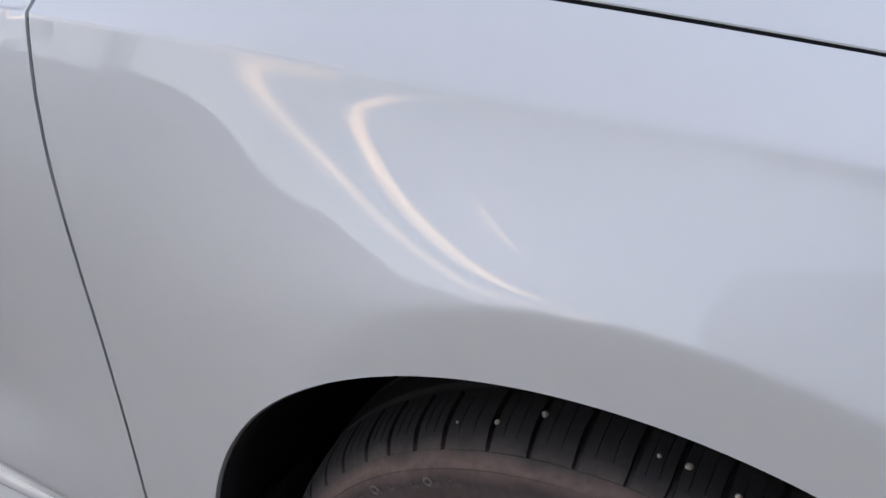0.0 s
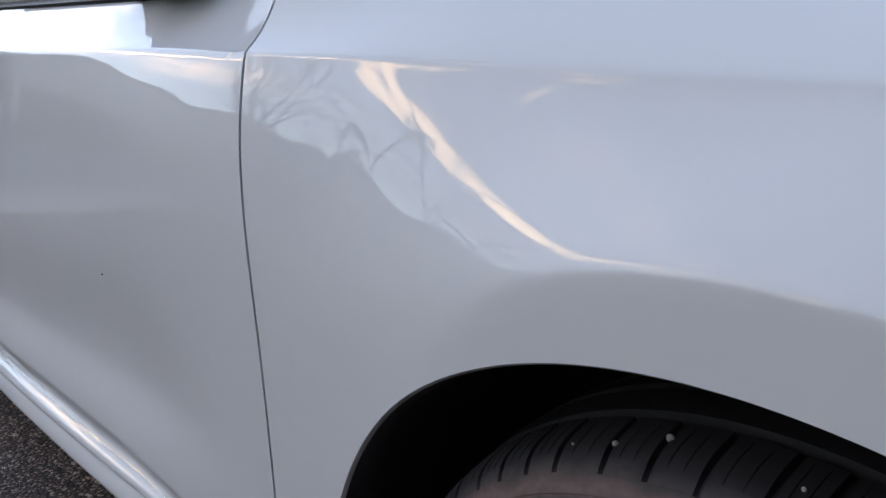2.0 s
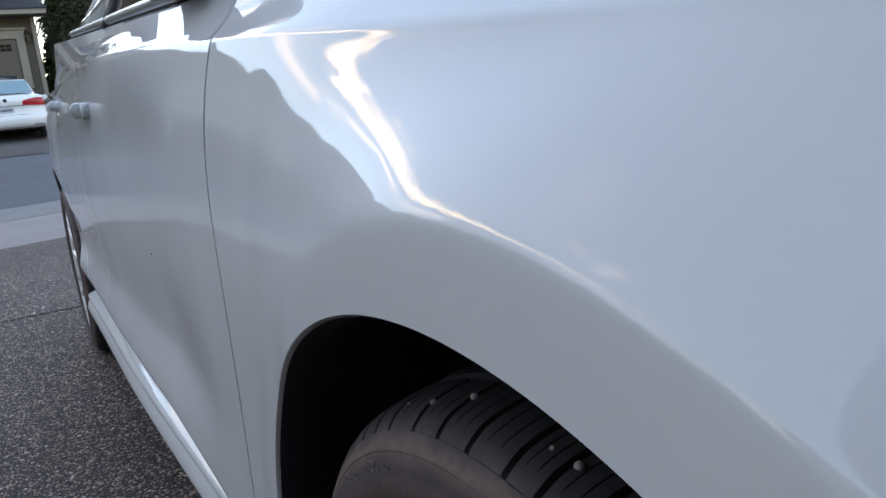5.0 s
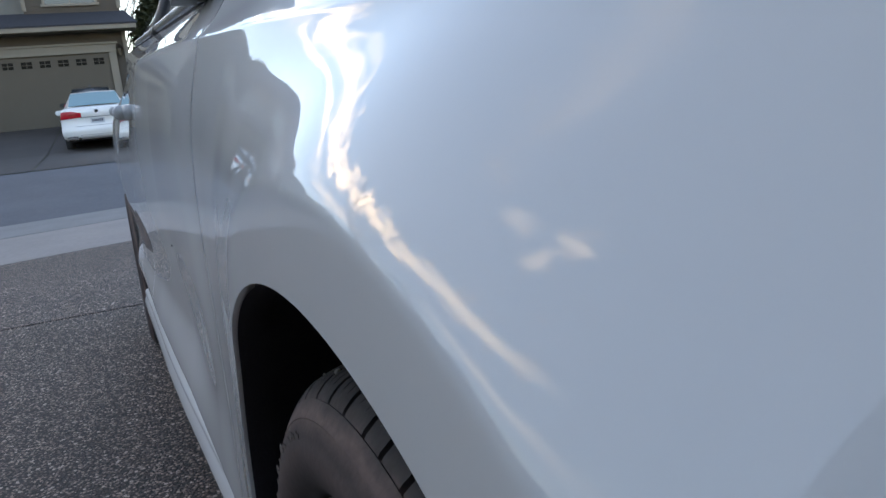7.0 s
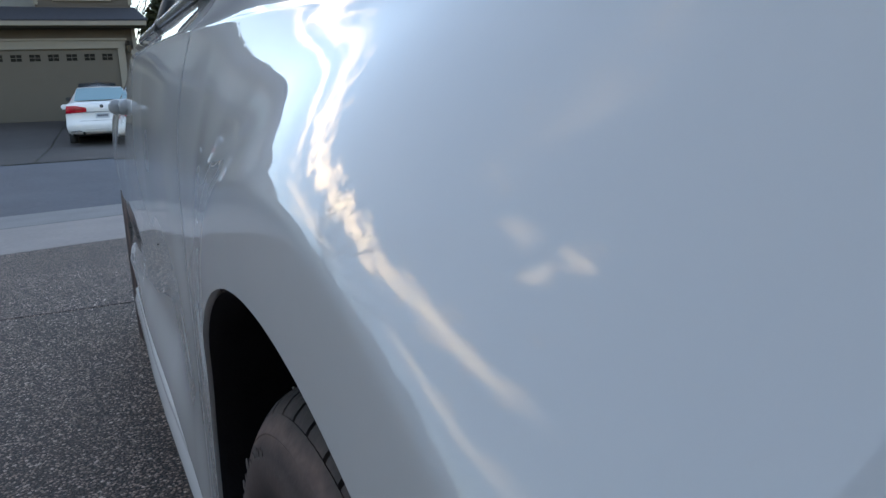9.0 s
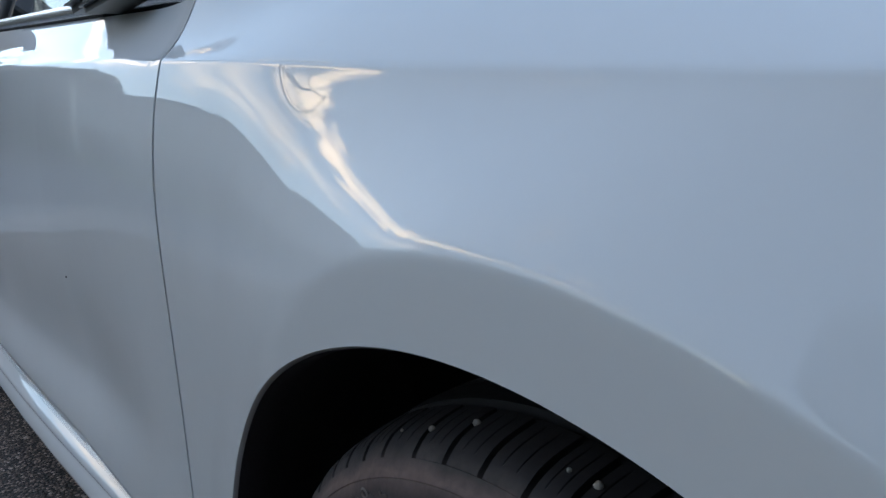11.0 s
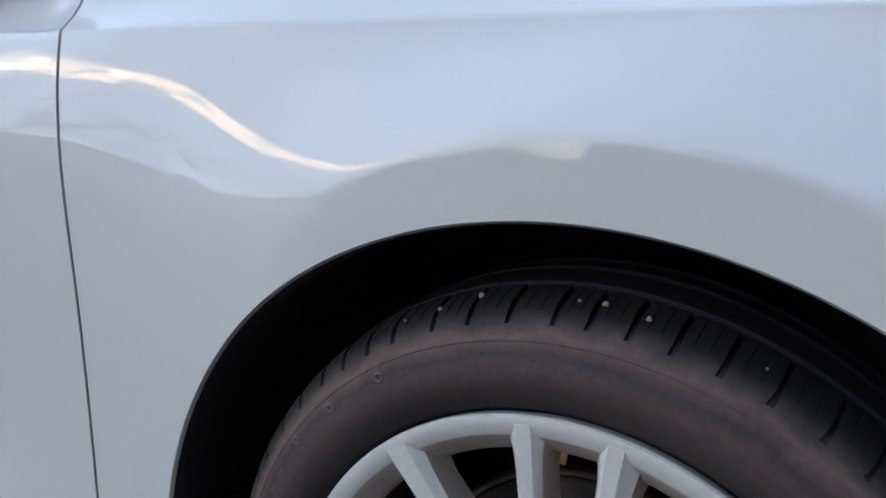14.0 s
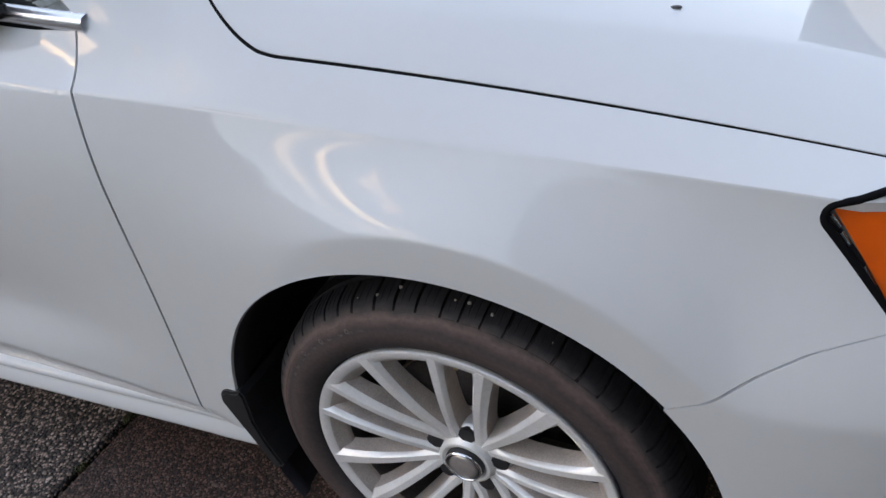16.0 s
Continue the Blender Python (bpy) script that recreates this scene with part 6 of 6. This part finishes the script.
leafy("evergreen_tree", (-16.6, -17.2, 0.6), (4.6, 4.6, 5.6), 77, LEAF, "dense evergreen across the street", n=12000, leaf=0.2, power=0.3)
leafy("evergreen_tree", (-14.4, -19.3, 0.4), (3.8, 3.8, 5.9), 78, LEAF, "dense evergreen by the street", n=9000, leaf=0.2, power=0.3)
bare_tree((-18.0, -12.3, 0.7), 13.5, 3, "tall leafless tree by the street")
bare_tree((-24.0, -22.5, 1.2), 12.0, 8, "leafless tree between two houses")
bare_tree((-42.0, 5.5, 3.0), 10.5, 12, "leafless tree behind the taupe house")
bare_tree((-44.0, 1.5, 3.0), 10.0, 31, "leafless tree behind the taupe house")
bare_tree((-46.0, 9.5, 3.0), 11.0, 33, "leafless tree far behind the hedge")
for k, (tx, ty, hh, ww) in enumerate(((-4.2, -27.5, 8.6, 6.0), (-1.4, -29.0, 7.8, 6.5), (1.0, -28.0, 8.2, 6.0))):
    leafy("evergreen_tree", (tx, ty, -0.2), (ww, ww, hh), 60 + k, LEAF, "olive green tree down the street", n=6000, leaf=0.28, power=0.45)
for k, (tx, ty, hh, ww) in enumerate(((-45, -3.2, 10.4, 8.0), (-41, -7.6, 9.5, 9.0), (-43, -12.6, 9.9, 12.0), (-42, -20.0, 9.5, 9.0), (-38.5, -24.0, 8.0, 10.0), (-38, -31.5, 8.0, 10.0), (-44, -28.0, 9.5, 9.0), (-40, -36.0, 8.5, 8.5))):
    leafy("evergreen_tree", (tx, ty, 2.6), (ww, ww, hh), 40 + k, LEAF, "olive green tree behind the houses", n=11000, leaf=0.42, power=0.27)
# Three unseen trees, added to soften the low sky mirrored in the arch flare.
leafy("evergreen_tree", (-20.5, -45.0, -0.1), (11.0, 9.0, 5.6), 92, LEAF, "unseen olive green tree added far down the street", n=5000, leaf=0.3, power=0.35)
bare_tree((-15.5, -38.0, -0.1), 7.5, 51, "unseen leafless tree added far down the street")
leafy("evergreen_tree", (-21.0, -52.0, -0.1), (9.0, 8.0, 7.5), 93, LEAF, "unseen olive green tree added far down the street", n=5000, leaf=0.3, power=0.6)
leafy("conifer", (-31.6, 3.05, 1.7), (2.3, 3.1, 4.3), 5, NEEDLE, "dark green clipped evergreen beside the house", n=42000, leaf=0.07, power=0.30)
leafy("evergreen_tree", (-40.0, 3.6, 2.6), (4.5, 4.5, 6.0), 6, LEAF, "olive green tree behind the clipped evergreen", n=7000, leaf=0.2, power=0.5)
leafy("evergreen_tree", (-47.0, 6.0, 3.0), (8.0, 8.0, 9.5), 9, LEAF, "olive green tree behind the houses", n=9000, leaf=0.25, power=0.55)
rocks = root("rock_wall", "low wall of grey boulders beside the drive", "wall", (-29.5, 2.2, 1.7))
for k in range(9):
    rb = bmesh.new()
    bmesh.ops.create_icosphere(rb, subdivisions=2, radius=0.33)
    for vert in rb.verts:
        vert.co = Vector((vert.co.x, vert.co.y * 1.3, vert.co.z * 0.8)) * (1 + 0.35 * noise.noise(vert.co * 3 + Vector((k * 7, 0, 0))))
    bmesh.ops.translate(rb, vec=((k % 2) * 0.2, -0.55 + 0.42 * (k % 5), 0.15 + 0.42 * (k // 5)), verts=rb.verts)
    part("boulder", rb, STONEW, rocks)
